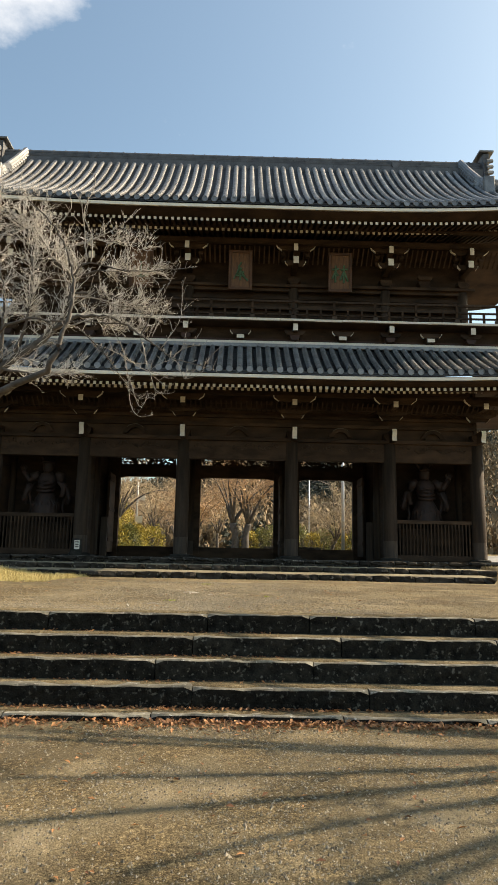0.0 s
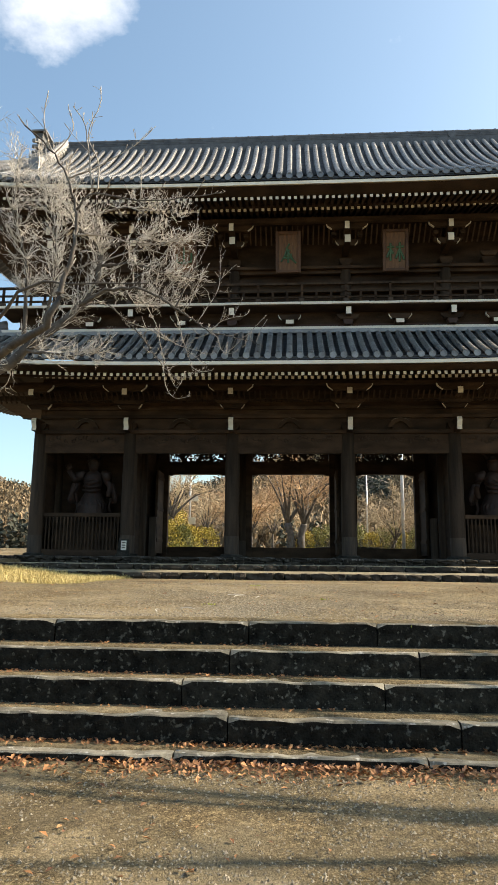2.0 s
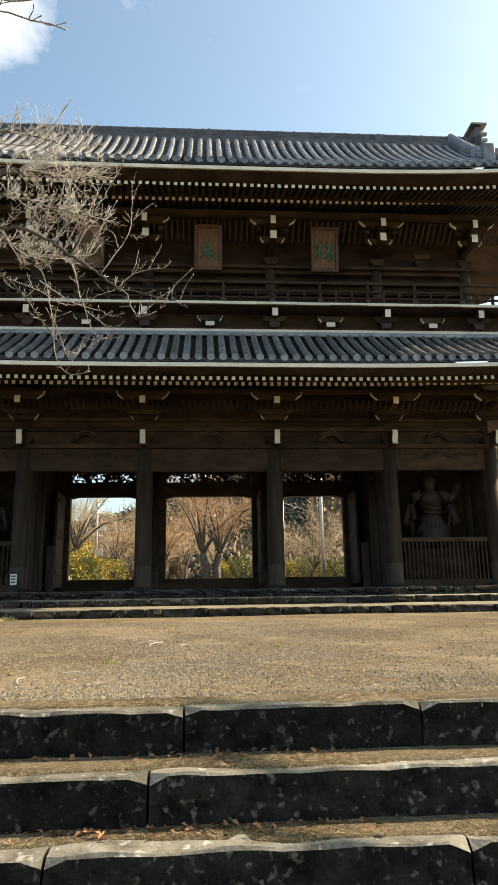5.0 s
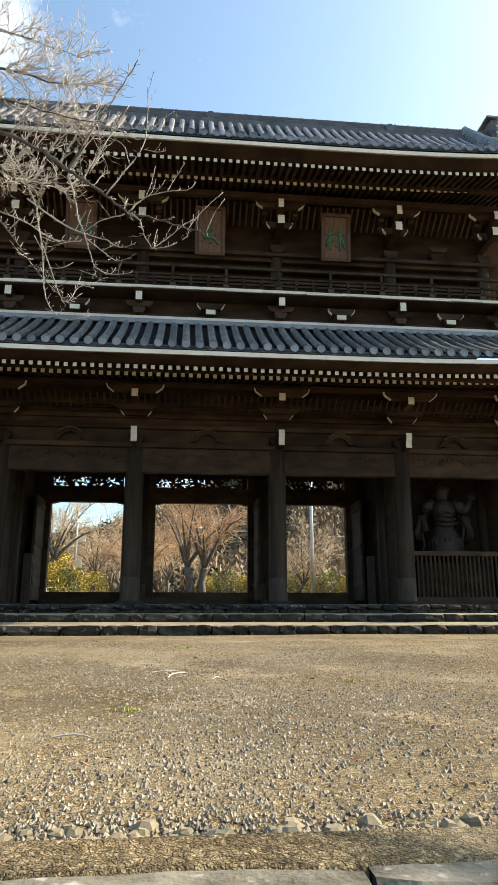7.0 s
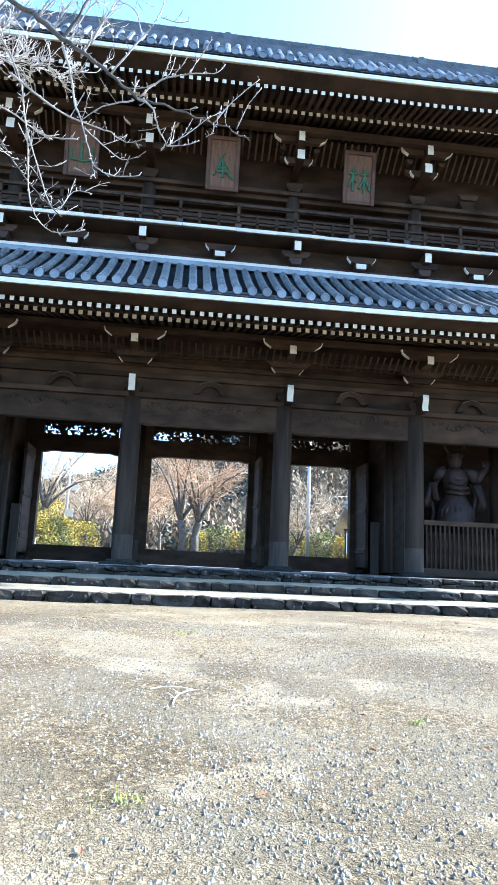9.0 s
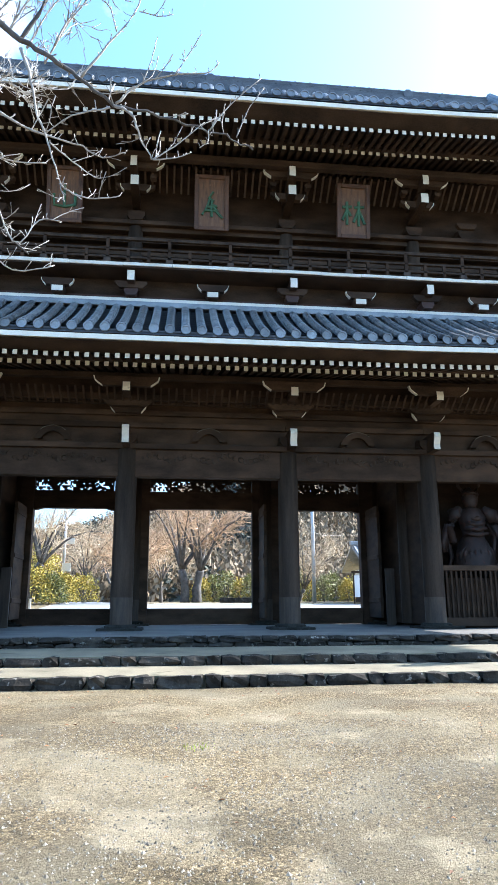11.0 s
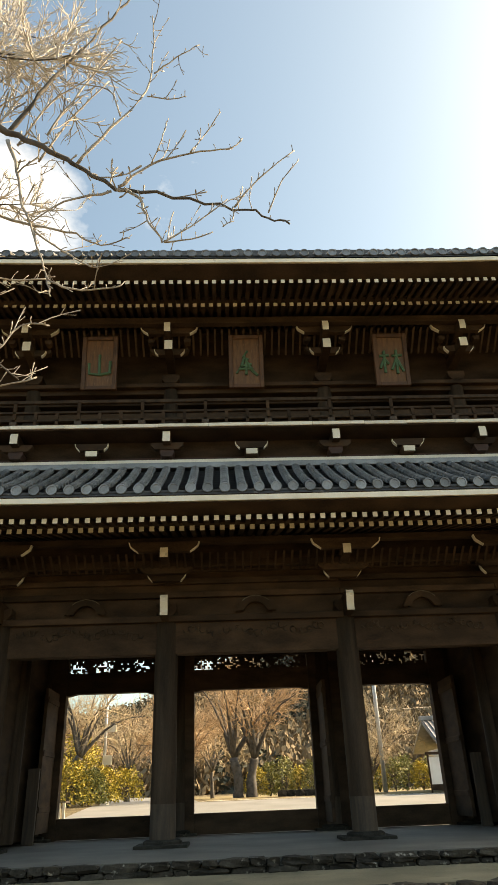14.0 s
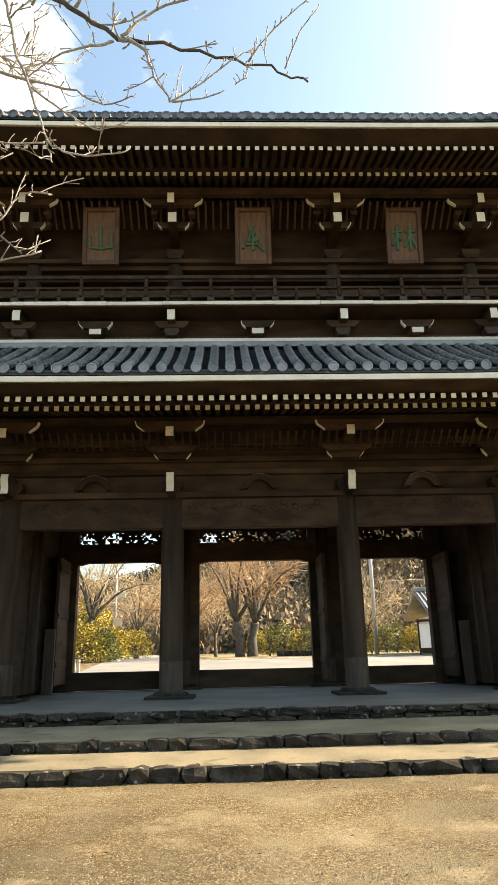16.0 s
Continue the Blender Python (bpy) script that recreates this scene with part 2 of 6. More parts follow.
def ground_material():
    """Sandy earth with embedded gravel: two sizes of pebbles with dark gaps, bare in places."""
    m = material("gravel and dry earth", (0.112, 0.091, 0.056), (0.315, 0.262, 0.169), 0.95, 0.55, 45, 0.9, c3=(0.29, 0.242, 0.16), spot=0.54, dist=0.02, specular=0.2)
    n, l = m.node_tree.nodes, m.node_tree.links
    b = n["Principled BSDF"]
    geo, mask, mramp, warp, wadd = n.new("ShaderNodeNewGeometry"), n.new("ShaderNodeTexNoise"), n.new("ShaderNodeValToRGB"), n.new("ShaderNodeTexNoise"), n.new("ShaderNodeMixRGB")
    warp.inputs["Scale"].default_value = 9.0
    wadd.blend_type, wadd.inputs[0].default_value = "ADD", 0.03
    l.new(geo.outputs["Position"], warp.inputs["Vector"])
    l.new(geo.outputs["Position"], wadd.inputs[1])
    l.new(warp.outputs["Color"], wadd.inputs[2])
    mask.inputs["Scale"].default_value, mask.inputs["Detail"].default_value = 1.1, 6.0
    mramp.color_ramp.elements[0].position, mramp.color_ramp.elements[1].position = 0.25, 0.62
    l.new(geo.outputs["Position"], mask.inputs["Vector"])
    l.new(mask.outputs["Fac"], mramp.inputs["Fac"])
    colour, normal = b.inputs["Base Color"].links[0].from_socket, b.inputs["Normal"].links[0].from_socket
    for size, depth, strength in ((24.0, 0.012, 0.35), (52.0, 0.012, 0.8), (110.0, 0.006, 0.9)):
        cell, edge = n.new("ShaderNodeTexVoronoi"), n.new("ShaderNodeTexVoronoi")
        edge.feature = "DISTANCE_TO_EDGE"
        for v in (cell, edge):
            v.inputs["Scale"].default_value = size
            l.new(wadd.outputs["Color"], v.inputs["Vector"])
        tone, gap, both, mx = n.new("ShaderNodeValToRGB"), n.new("ShaderNodeValToRGB"), n.new("ShaderNodeMixRGB"), n.new("ShaderNodeMixRGB")
        tone.color_ramp.elements[0].color, tone.color_ramp.elements[1].color = (0.58, 0.56, 0.53, 1), (1.5, 1.48, 1.44, 1)
        gap.color_ramp.elements[0].color, gap.color_ramp.elements[1].color = (0.62, 0.60, 0.56, 1), (1, 1, 1, 1)
        gap.color_ramp.elements[1].position = 0.28
        both.blend_type, both.inputs[0].default_value = "MULTIPLY", 1.0
        mx.blend_type = "MULTIPLY"
        l.new(cell.outputs["Color"], tone.inputs["Fac"])
        l.new(edge.outputs["Distance"], gap.inputs["Fac"])
        l.new(tone.outputs["Color"], both.inputs[1])
        l.new(gap.outputs["Color"], both.inputs[2])
        l.new(mramp.outputs["Color"], mx.inputs[0])
        l.new(colour, mx.inputs[1])
        l.new(both.outputs["Color"], mx.inputs[2])
        colour = mx.outputs["Color"]
        bp = n.new("ShaderNodeBump")
        bp.inputs["Strength"].default_value, bp.inputs["Distance"].default_value = strength, depth
        l.new(gap.outputs["Color"], bp.inputs["Height"])
        l.new(normal, bp.inputs["Normal"])
        normal = bp.outputs["Normal"]
    l.new(colour, b.inputs["Base Color"])
    l.new(normal, b.inputs["Normal"])
    return m


GROUND = ground_material()


# ---- building helpers ----
class Soup:
    """Vertices, faces and material slots gathered for one mesh."""

    def __init__(self):
        self.v, self.f, self.k = [], [], []

    def face(self, idx, k=0):
        self.f.append(idx), self.k.append(k)

    def box(self, lo, hi, k=0, m=None, front=None):
        x0, y0, z0 = lo
        x1, y1, z1 = hi
        o = len(self.v)
        pts = [(x0, y0, z0), (x1, y0, z0), (x1, y1, z0), (x0, y1, z0), (x0, y0, z1), (x1, y0, z1), (x1, y1, z1), (x0, y1, z1)]
        self.v += [tuple(m @ Vector(p)) for p in pts] if m else pts
        for i, q in enumerate(((0, 1, 5, 4), (0, 3, 2, 1), (4, 5, 6, 7), (1, 2, 6, 5), (2, 3, 7, 6), (3, 0, 4, 7))):
            self.face([o + a for a in q], front if front is not None and i == 0 else k)
        return self

    def prism(self, outline, a, b, axis="x", k=0, end=None):
        """An outline in the other two axes, drawn out from a to b along axis."""
        o, n = len(self.v), len(outline)
        for s in (a, b):
            for p, q in outline:
                self.v.append((s, p, q) if axis == "x" else (p, s, q) if axis == "y" else (p, q, s))
        e = k if end is None else end
        self.face([o + i for i in range(n)], e)
        self.face([o + n + i for i in reversed(range(n))], e)
        for i in range(n):
            j = (i + 1) % n
            self.face([o + i, o + n + i, o + n + j, o + j], k)
        return self

    def tube(self, pts, radii, sides=6, k=0, cap=True):
        pts = [Vector(p) for p in pts]
        o, n = len(self.v), len(pts)
        for i, p in enumerate(pts):
            d = (pts[min(i + 1, n - 1)] - pts[max(i - 1, 0)])
            d = d.normalized() if d.length > 1e-9 else Vector((0, 0, 1))
            u = d.cross(Vector((0.31, 0.17, 0.93) if abs(d.z) < 0.9 else (0.9, 0.3, 0.1))).normalized()
            w = d.cross(u)
            for s in range(sides):
                a = 2 * math.pi * s / sides
                self.v.append(tuple(p + (u * math.cos(a) + w * math.sin(a)) * radii[i]))
        for i in range(n - 1):
            for s in range(sides):
                t = (s + 1) % sides
                self.face([o + i * sides + s, o + i * sides + t, o + (i + 1) * sides + t, o + (i + 1) * sides + s], k)
        if cap:
            self.face([o + s for s in reversed(range(sides))], k)
            self.face([o + (n - 1) * sides + s for s in range(sides)], k)
        return self

    def mesh(self, name, mats, smooth=False, weld=False):
        me = bpy.data.meshes.new(name)
        me.from_pydata(self.v, [], self.f)
        for m in mats if isinstance(mats, (list, tuple)) else [mats]:
            me.materials.append(m)
        me.polygons.foreach_set("material_index", self.k)
        if smooth:
            me.polygons.foreach_set("use_smooth", [True] * len(self.f))
        me.update()
        bm = bmesh.new()
        bm.from_mesh(me)
        if weld:
            bmesh.ops.remove_doubles(bm, verts=bm.verts, dist=0.0005)
        bmesh.ops.recalc_face_normals(bm, faces=bm.faces)
        bm.to_mesh(me)
        bm.free()
        return me


def part(name, shape, mats, parent=None, label="", smooth=False, bevel=0.0, weld=False):
    """ONE mesh object under a thing or a part."""
    me = shape if isinstance(shape, bpy.types.Mesh) else shape.mesh(name, mats, smooth, weld)
    ob = new(name, me)
    ob.parent = parent
    if bevel:
        md = ob.modifiers.new("edge", "BEVEL")
        md.width, md.segments, md.limit_method = bevel, 2, "ANGLE"
    return tagged(ob, label)


def thing(name, label, category, group="", kind="", at=(0, 0, 0)):
    ob = new(name)
    ob.location = at
    ob.empty_display_size = 0.2
    return tagged(ob, label, category, group, kind)


def smoothstep(a, b, v):
    s = min(1.0, max(0.0, (v - a) / (b - a)))
    return s * s * (3 - 2 * s)


# ---- plan ----
XC = [-10.75, -6.81, -2.42, 2.42, 6.81, 10.75]   # column lines of the gate
YF, YR, YM = 31.85, 37.2, 34.0                    # front row, rear row, ridge line
FLOOR = 1.82                                      # gate floor
STEP_Y = [9.58, 9.88, 10.24, 10.55, 10.9]         # risers of the lower flight
STEP_Z = [0.05, 0.28, 0.52, 0.76, 1.0]
TERR_Y = [23.75, 25.1, 27.5]                    # risers of the terraces before the gate
TERR_Z = [1.345, 1.565, FLOOR]
EAVE_X = 15.2


def ground_z(x, y):
    """Height of the open ground."""
    low = 0.0
    high = 1.0 + 0.15 * smoothstep(11, 22, y)
    t = smoothstep(10.72, 11.22, y) if abs(x) < 14 else smoothstep(6.5, 12.5, y)
    z = low + (high - low) * t
    if y > 22:
        bank = smoothstep(23.6, 27.2, y) if abs(x) > 9.2 else smoothstep(28, 29, y)
        z += (1.70 - 1.15) * bank
    if y > 40:
        z += 1.12 * smoothstep(40, 66, y) + 1.6 * smoothstep(70, 220, y)
    if x < -5.2 and 15 < y < 25:
        z += 0.28 * smoothstep(5.2, 8.5, -x) * smoothstep(15, 21, y)
    z += 0.012 * noise.noise((x * 0.8, y * 0.8, 0.3)) + 0.02 * noise.noise((x * 0.17, y * 0.17, 4.1))
    return z


# ---- ground sheet ----
def axis_values(near, far, step, grow):
    vals, d, p = [], step, near
    while p < far:
        d *= grow
        p += d
        vals.append(p)
    return vals


gx = list(np.arange(-16, 16.01, 0.4))
gx = [-v for v in reversed(axis_values(16, 2600, 0.6, 1.25))] + gx + axis_values(16, 2600, 0.6, 1.25)
gy = list(np.arange(-4, 46.01, 0.33))
gy = [-v for v in reversed(axis_values(4, 2400, 0.5, 1.28))] + gy + axis_values(46, 2600, 0.6, 1.22)
gs = Soup()
for yy in gy:
    for xx in gx:
        gs.v.append((xx, yy, ground_z(xx, yy)))
nx = len(gx)
for j in range(len(gy) - 1):
    for i in range(nx - 1):
        gs.face([j * nx + i, j * nx + i + 1, (j + 1) * nx + i + 1, (j + 1) * nx + i])
ground = part("ground", gs, GROUND, None, "packed gravel and dry earth with thin moss", smooth=True)
tagged(ground, category="ground", kind="structure")

# ---- lower flight of stone steps ----
rng = random.Random(7)


def stone_block(lo, hi, rough, seed):
    """A hewn block: hacked face coloured as in shade, worn, uneven edge coloured as sunlit."""
    s = Soup()
    x0, y0, z0 = lo
    x1, y1, z1 = hi
    n = max(2, int((x1 - x0) / 0.09))
    rings = []
    for i in range(n + 1):
        x = x0 + (x1 - x0) * i / n
        dy, dz = rough * 1.5 * noise.noise((x * 3.1, seed, 0.2)), rough * 1.4 * noise.noise((x * 4.3, seed, 5.2))
        hack = [rough * 1.6 * noise.noise((x * 9.0, seed, 1.7 * q)) for q in range(4)]
        cc = 0.010 + max(0.0, rough * 1.3 * noise.noise((x * 5.0, seed, 9.1)))
        cc += 0.03 * smoothstep(0.09, 0.0, min(x - x0, x1 - x))
        face = z1 - cc - z0
        prof = [(y0, z0)] + [(y0 + dy + hack[q], z1 - cc - face * (0.42 - 0.17 * q)) for q in range(3)]
        prof += [(y0 + dy, z1 - cc + dz * 0.4), (y0 + dy + cc * 1.1, z1 + dz), (y0 + dy + cc + 0.07, z1 + dz * 0.5 + hack[3] * 0.3), (y1, z1), (y1, z0)]
        rings.append(len(s.v))
        s.v += [(x, p, q) for p, q in prof]
    m = 9
    for i in range(n):
        for j in range(m):
            k = (j + 1) % m
            # Slot 1, the sunlit tone, on edge and top; the shaded tone elsewhere.
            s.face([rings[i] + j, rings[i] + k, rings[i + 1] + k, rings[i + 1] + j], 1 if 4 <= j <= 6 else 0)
    s.face([rings[0] + j for j in range(m)])
    s.face([rings[-1] + j for j in reversed(range(m))])
    return s


stone_steps = thing("stone_steps", "broad flight of mossy stone steps, risers coloured dark as in shade", "steps", kind="structure", at=(0, 0, 0))
JOINTS = {4: [-11.2, -8.7, -6.4, -4.4, -2.35, -0.33, 0.97, 3.1, 5.2, 7.6, 9.9, 12.2], 2: [-10.8, -8.2, -5.9, -3.3, -0.9, 0.95, 3.4, 5.7, 8.3, 10.6]}
for i, (sy, sz) in enumerate(zip(STEP_Y, STEP_Z)):
    joints = JOINTS.get(i)
    if not joints:
        joints, p = [], -12.2 + rng.random()
        while p < 12.5:
            joints.append(p)
            p += rng.uniform(1.5, 2.6)
    joints = [-13.5] + joints + [13.5]
    back = (STEP_Y[i + 1] + 0.06) if i < 4 else 11.22
    for a, b in zip(joints, joints[1:]):
        o = rng.uniform(-0.012, 0.012)
        part("step_stone", stone_block((a + 0.006, sy + o, -0.25), (b - 0.006, back, sz + 0.012 + o * 0.5), 0.014, int(a * 100) % 97 + i * 3.3), [RISER_SHADED, WORN_SUNLIT], stone_steps)
    # trodden earth and grit lying on the tread
    film = Soup()
    n = 150
    for q in range(n + 1):
        x = -13.4 + 26.8 * q / n
        f0 = sy + 0.075 + 0.11 * max(-0.3, noise.noise((x * 1.7, i * 3.1, 0.5)) + 0.1)
        zz = sz + 0.018 + 0.005 * noise.noise((x * 3.0, i * 5.0, 2.0))
        film.v += [(x, f0, sz - 0.02), (x, f0 + 0.02, zz), (x, (f0 + back) / 2, zz + 0.004), (x, back, zz + 0.010)]
    for q in range(n):
        for w in range(3):
            film.face([q * 4 + w, q * 4 + w + 1, (q + 1) * 4 + w + 1, (q + 1) * 4 + w])
    part("tread_earth", film, GROUND, stone_steps, "thin trodden earth on the stone tread", smooth=True)

# ---- terraces and platform before the gate ----
gate_platform = thing("stone_platform", "low rubble-faced earth platform under the gate", "platform", kind="structure")
fill = Soup()
fill.prism([(TERR_Y[0] + 0.12, 0.7), (TERR_Y[1] + 0.2, 0.7), (TERR_Y[1] + 0.2, TERR_Z[0] + 0.06), (TERR_Y[0] + 0.12, TERR_Z[0] - 0.012)], -9.3, 8.3, "x")
part("terrace", fill, TERRACE, gate_platform, "sandy earth terrace")
fill = Soup()
fill.prism([(TERR_Y[1] + 0.12, 0.7), (TERR_Y[2] + 0.2, 0.7), (TERR_Y[2] + 0.2, TERR_Z[1] + 0.03), (TERR_Y[1] + 0.12, TERR_Z[1] - 0.012)], -9.8, 8.9, "x")
part("terrace", fill, TERRACE, gate_platform, "sandy earth terrace")
fill = Soup()
fill.box((-13.2, TERR_Y[2] + 0.12, 0.7), (13.2, 40.6, TERR_Z[2]))
part("gate_floor", fill, PAVING, gate_platform, "grey worn floor of packed earth and stone")


def rubble(w, d, h, seed):
    """A rough walling stone, its face towards -y."""
    r = random.Random(seed)
    bm = bmesh.new()
    bmesh.ops.create_cube(bm, size=1.0)
    bmesh.ops.subdivide_edges(bm, edges=bm.edges[:], cuts=1, use_grid_fill=True)
    for v in bm.verts:
        x, y, z = v.co * 2
        k = 1.0 - 0.09 * (abs(x) + abs(y) + abs(z) - 1) * (1 if abs(x) + abs(z) > 1.5 else 0.4)
        v.co = Vector((x * w / 2 * k + r.uniform(-.02, .02), y * d / 2 * k + r.uniform(-.035, .035), z * h / 2 * k + r.uniform(-.016, .016)))
    me = bpy.data.meshes.new("stone")
    bm.to_mesh(me)
    bm.free()
    me.materials.append(RUBBLE)
    return me


for row, (ty, tz, x0, x1) in enumerate(((TERR_Y[0], TERR_Z[0], -9.3, 8.3), (TERR_Y[1], TERR_Z[1], -9.8, 8.9), (TERR_Y[2], TERR_Z[2], -13.2, 13.2))):
    courses = 1 if row == 0 else 2 if row == 2 else 1
    h = tz - (1.16, 1.40, 1.60)[row]
    hh = (h + 0.05) / courses
    for c in range(courses):
        p, k = x0, 0
        while p < x1:
            w = rng.choice((0.28, 0.4, 0.52, 0.64, 0.75)) * rng.uniform(0.85, 1.1)
            ob = part("stone", rubble(w * 0.985, 0.34, hh * rng.uniform(0.93, 1.02), row * 1000 + c * 300 + k), RUBBLE, gate_platform)
            ob.location = (p + w / 2, ty + 0.12 + rng.uniform(-0.035, 0.03), tz - hh * (c + 0.5) + rng.uniform(-0.012, 0.008))
            ob.rotation_euler = (0, rng.uniform(-0.03, 0.03), rng.uniform(-0.05, 0.05))
            p, k = p + w, k + 1

# ---- the two-storeyed gate ----
gate = thing("temple_gate", "two-storeyed dark timber temple gate with grey tile roofs", "temple gate", at=(0, 0, 0))


def column(x, y, z0, z1, r, name="column", foot=True):
    s = Soup()
    zs = [z0, z0 + 0.02, z0 + 0.75, z1]
    s.tube([(x, y, z) for z in zs], [r, r, r, r * 0.96], 20)
    for i in range(len(s.f)):
        s.k[i] = 0
    if foot:
        for i in range(40):
            s.k[i] = 1
    ob = part(name, s, [WOOD_COL, WOOD_BASE], gate, smooth=False)
    ob.data.polygons.foreach_set("use_smooth", [len(p.vertices) == 4 for p in ob.data.polygons])
    return ob


def base_stone(x, y):
    s = Soup()
    s.box((x - 0.62, y - 0.62, FLOOR - 0.1), (x + 0.62, y + 0.62, FLOOR + 0.07))
    ob = part("base_stone", s, STEP, gate, "flat square stone under a column", bevel=0.02)
    s = Soup()
    s.tube([(x, y, FLOOR + 0.06), (x, y, FLOOR + 0.12), (x, y, FLOOR + 0.16)], [0.46, 0.46, 0.40], 20)
    part("plinth", s, STEP, ob)


for x in XC:
    for y in (YF, YR):
        column(x, y, FLOOR + 0.15, 7.3, 0.31)
        base_stone(x, y)
for x in (XC[0], XC[1], XC[4], XC[5]):
    column(x, YM, FLOOR + 0.1, 7.3, 0.30, foot=False)


def beam(name, lo, hi, mats=WOOD, label="", bevel=0.015, parent=None):
    return part(name, Soup().box(lo, hi), mats, parent or gate, label, bevel=bevel)


# tie beams, wall boards and rails of the lower storey
XE = XC[5]
for a, b in zip(XC, XC[1:]):
    beam("tie_beam", (a + 0.2, YF - 0.16, 6.2), (b - 0.2, YF + 0.16, 7.02), WOOD)
    # carved relief on the face of the beam: rows of raised scrolls
    cs = Soup()
    r2 = random.Random(int(a * 10))
    n = int((b - a - 0.9) / 0.16)
    for i in range(n):
        cx, cz = a + 0.5 + 0.16 * i + r2.uniform(-.03, .03), 6.78 + 0.09 * math.sin(i * 0.9) + r2.uniform(-.03, .03)
        rad = r2.uniform(0.06, 0.10)
        arc = [(cx + rad * math.cos(t), YF - 0.17, cz + rad * math.sin(t)) for t in np.linspace(r2.uniform(0, 3), r2.uniform(4, 7), 7)]
        cs.tube(arc, [0.016, 0.026, 0.03, 0.03, 0.026, 0.02, 0.012], 5)
    tagged(part("carving", cs, WOOD_COL, gate, "carved cloud scrolls on the tie beam"), kind="stuff")
    beam("wall_plate", (a + 0.02, YF - 0.3, 7.02), (b - 0.02, YF + 0.3, 7.18), WOOD)
    beam("wall_board", (a, YF + 0.05, 7.18), (b, YF + 0.15, 10.3), WOOD, bevel=0)
    for z in (7.72, 8.1, 8.45):
        beam("rail", (a - 0.05, YF - 0.1, z), (b - 0.06, YF + 0.06, z + 0.16), WOOD)
beam("eave_beam", (-12.6, YF - 1.3, 8.86), (12.6, YF - 1.06, 9.02), WOOD)
beam("eave_beam", (-12.6, YF - 0.8, 8.36), (12.6, YF - 0.62, 8.56), WOOD)


def frog_strut(x, z, y=YF - 0.1):
    """Frog-leg strut in the middle of a bay, with a thin pale outline on its upper edge."""
    out, inn = [], []
    for i in range(13):
        t = i / 12 * 2 - 1
        h = 0.42 * (1 - abs(t) ** 3) - 0.10 * abs(t) * (1 - abs(t))
        out.append((x + 0.55 * t, z + h))
        inn.append((x + 0.40 * t, z + max(0.0, h - 0.17)))
    s = Soup()
    o = len(s.v)
    for y2 in (y - 0.06, y + 0.06):
        s.v += [(a, y2, b) for a, b in out] + [(a, y2, b) for a, b in inn]
    for base in (0, 26):
        for i in range(12):
            s.face([base + i, base + i + 1, base + 13 + i + 1, base + 13 + i])
    for i in range(12):
        s.face([i, i + 1, 26 + i + 1, 26 + i])
        s.face([13 + i, 13 + i + 1, 39 + i + 1, 39 + i])
    ob = part("frog_leg_strut", s, WOOD, gate)
    ln = Soup().tube([(a, y - 0.07, b - 0.01) for a, b in out[2:11]], [0.011] * 9, 5)
    part("outline", ln, FADED, ob, "faded pale painted outline")
    return ob


for a, b in zip(XC, XC[1:]):
    frog_strut((a + b) / 2, 7.3)


def arm(parent, x, y, z, half, h=0.17, d=0.16, white=True):
    """A boat-shaped bracket arm along the facade with pale painted ends."""
    s = Soup()
    o = [(x - half, z + h), (x + half, z + h), (x + half * 0.97, z + h * 0.55), (x + half * 0.72, z), (x - half * 0.72, z), (x - half * 0.97, z + h * 0.55)]
    s.prism(o, y - d / 2, y + d / 2, "y")
    ob = part("bracket_arm", s, WOOD, parent)
    if white:
        for side in (-1, 1):
            e = Soup()
            px = [(0.74, -0.012), (0.87, h * 0.25), (0.975, h * 0.55), (1.02, h * 1.0), (0.985, h * 1.0), (0.95, h * 0.6), (0.85, h * 0.33), (0.74, 0.008)]
            poly = [(x + side * half * a, z + b - 0.004) for a, b in px]
            e.prism(poly, y - d / 2 - 0.012, y + d / 2 * 0.4, "y")
            part("painted_end", e, WHITE, ob, "white painted arm end")
    return ob


def bearing_block(parent, x, y, z, w=0.26, h=0.18):
    s = Soup()
    s.prism([(x - w * 0.36, z), (x + w * 0.36, z), (x + w / 2, z + h * 0.45), (x + w / 2, z + h), (x - w / 2, z + h), (x - w / 2, z + h * 0.45)], y - w / 2, y + w / 2, "y")
    return part("bearing_block", s, WOOD, parent)


def nose(parent, x, y0, y1, z0, z1, w, label="white painted beam end", curl=False):
    """A projecting beam, its end face painted white."""
    s = Soup()
    if curl:
        zs = np.linspace(z0, z1, 7)
        prof = [(y0 + 0.05 * math.sin((z - z0) / (z1 - z0) * 2 * math.pi), z) for z in zs]
    else:
        prof = [(y0, z0), (y0 - 0.02, (z0 + z1) / 2), (y0, z1)]
    o, n = len(s.v), len(prof)
    for xx in (x - w / 2, x + w / 2):
        s.v += [(xx, a, b) for a, b in prof] + [(xx, y1, z1), (xx, y1, z0)]
    m = n + 2
    s.face([o + i for i in range(m)])
    s.face([o + m + i for i in reversed(range(m))])
    for i in range(m):
        j = (i + 1) % m
        s.face([o + i, o + j, o + m + j, o + m + i], 1 if i < n - 1 else 0)
    return part("beam_nose", s, [WOOD, WHITE], parent, label)


def bracket_set(x, y, z, big=True):
    """Stepped bracket cluster over a column: z is the plate's top."""
    ob = part("bracket_set", Soup().prism([(x - 0.17, z), (x + 0.17, z), (x + 0.27, z + 0.14), (x + 0.27, z + 0.3), (x - 0.27, z + 0.3), (x - 0.27, z + 0.14)], y - 0.27, y + 0.27, "y"), WOOD, gate)
    return ob


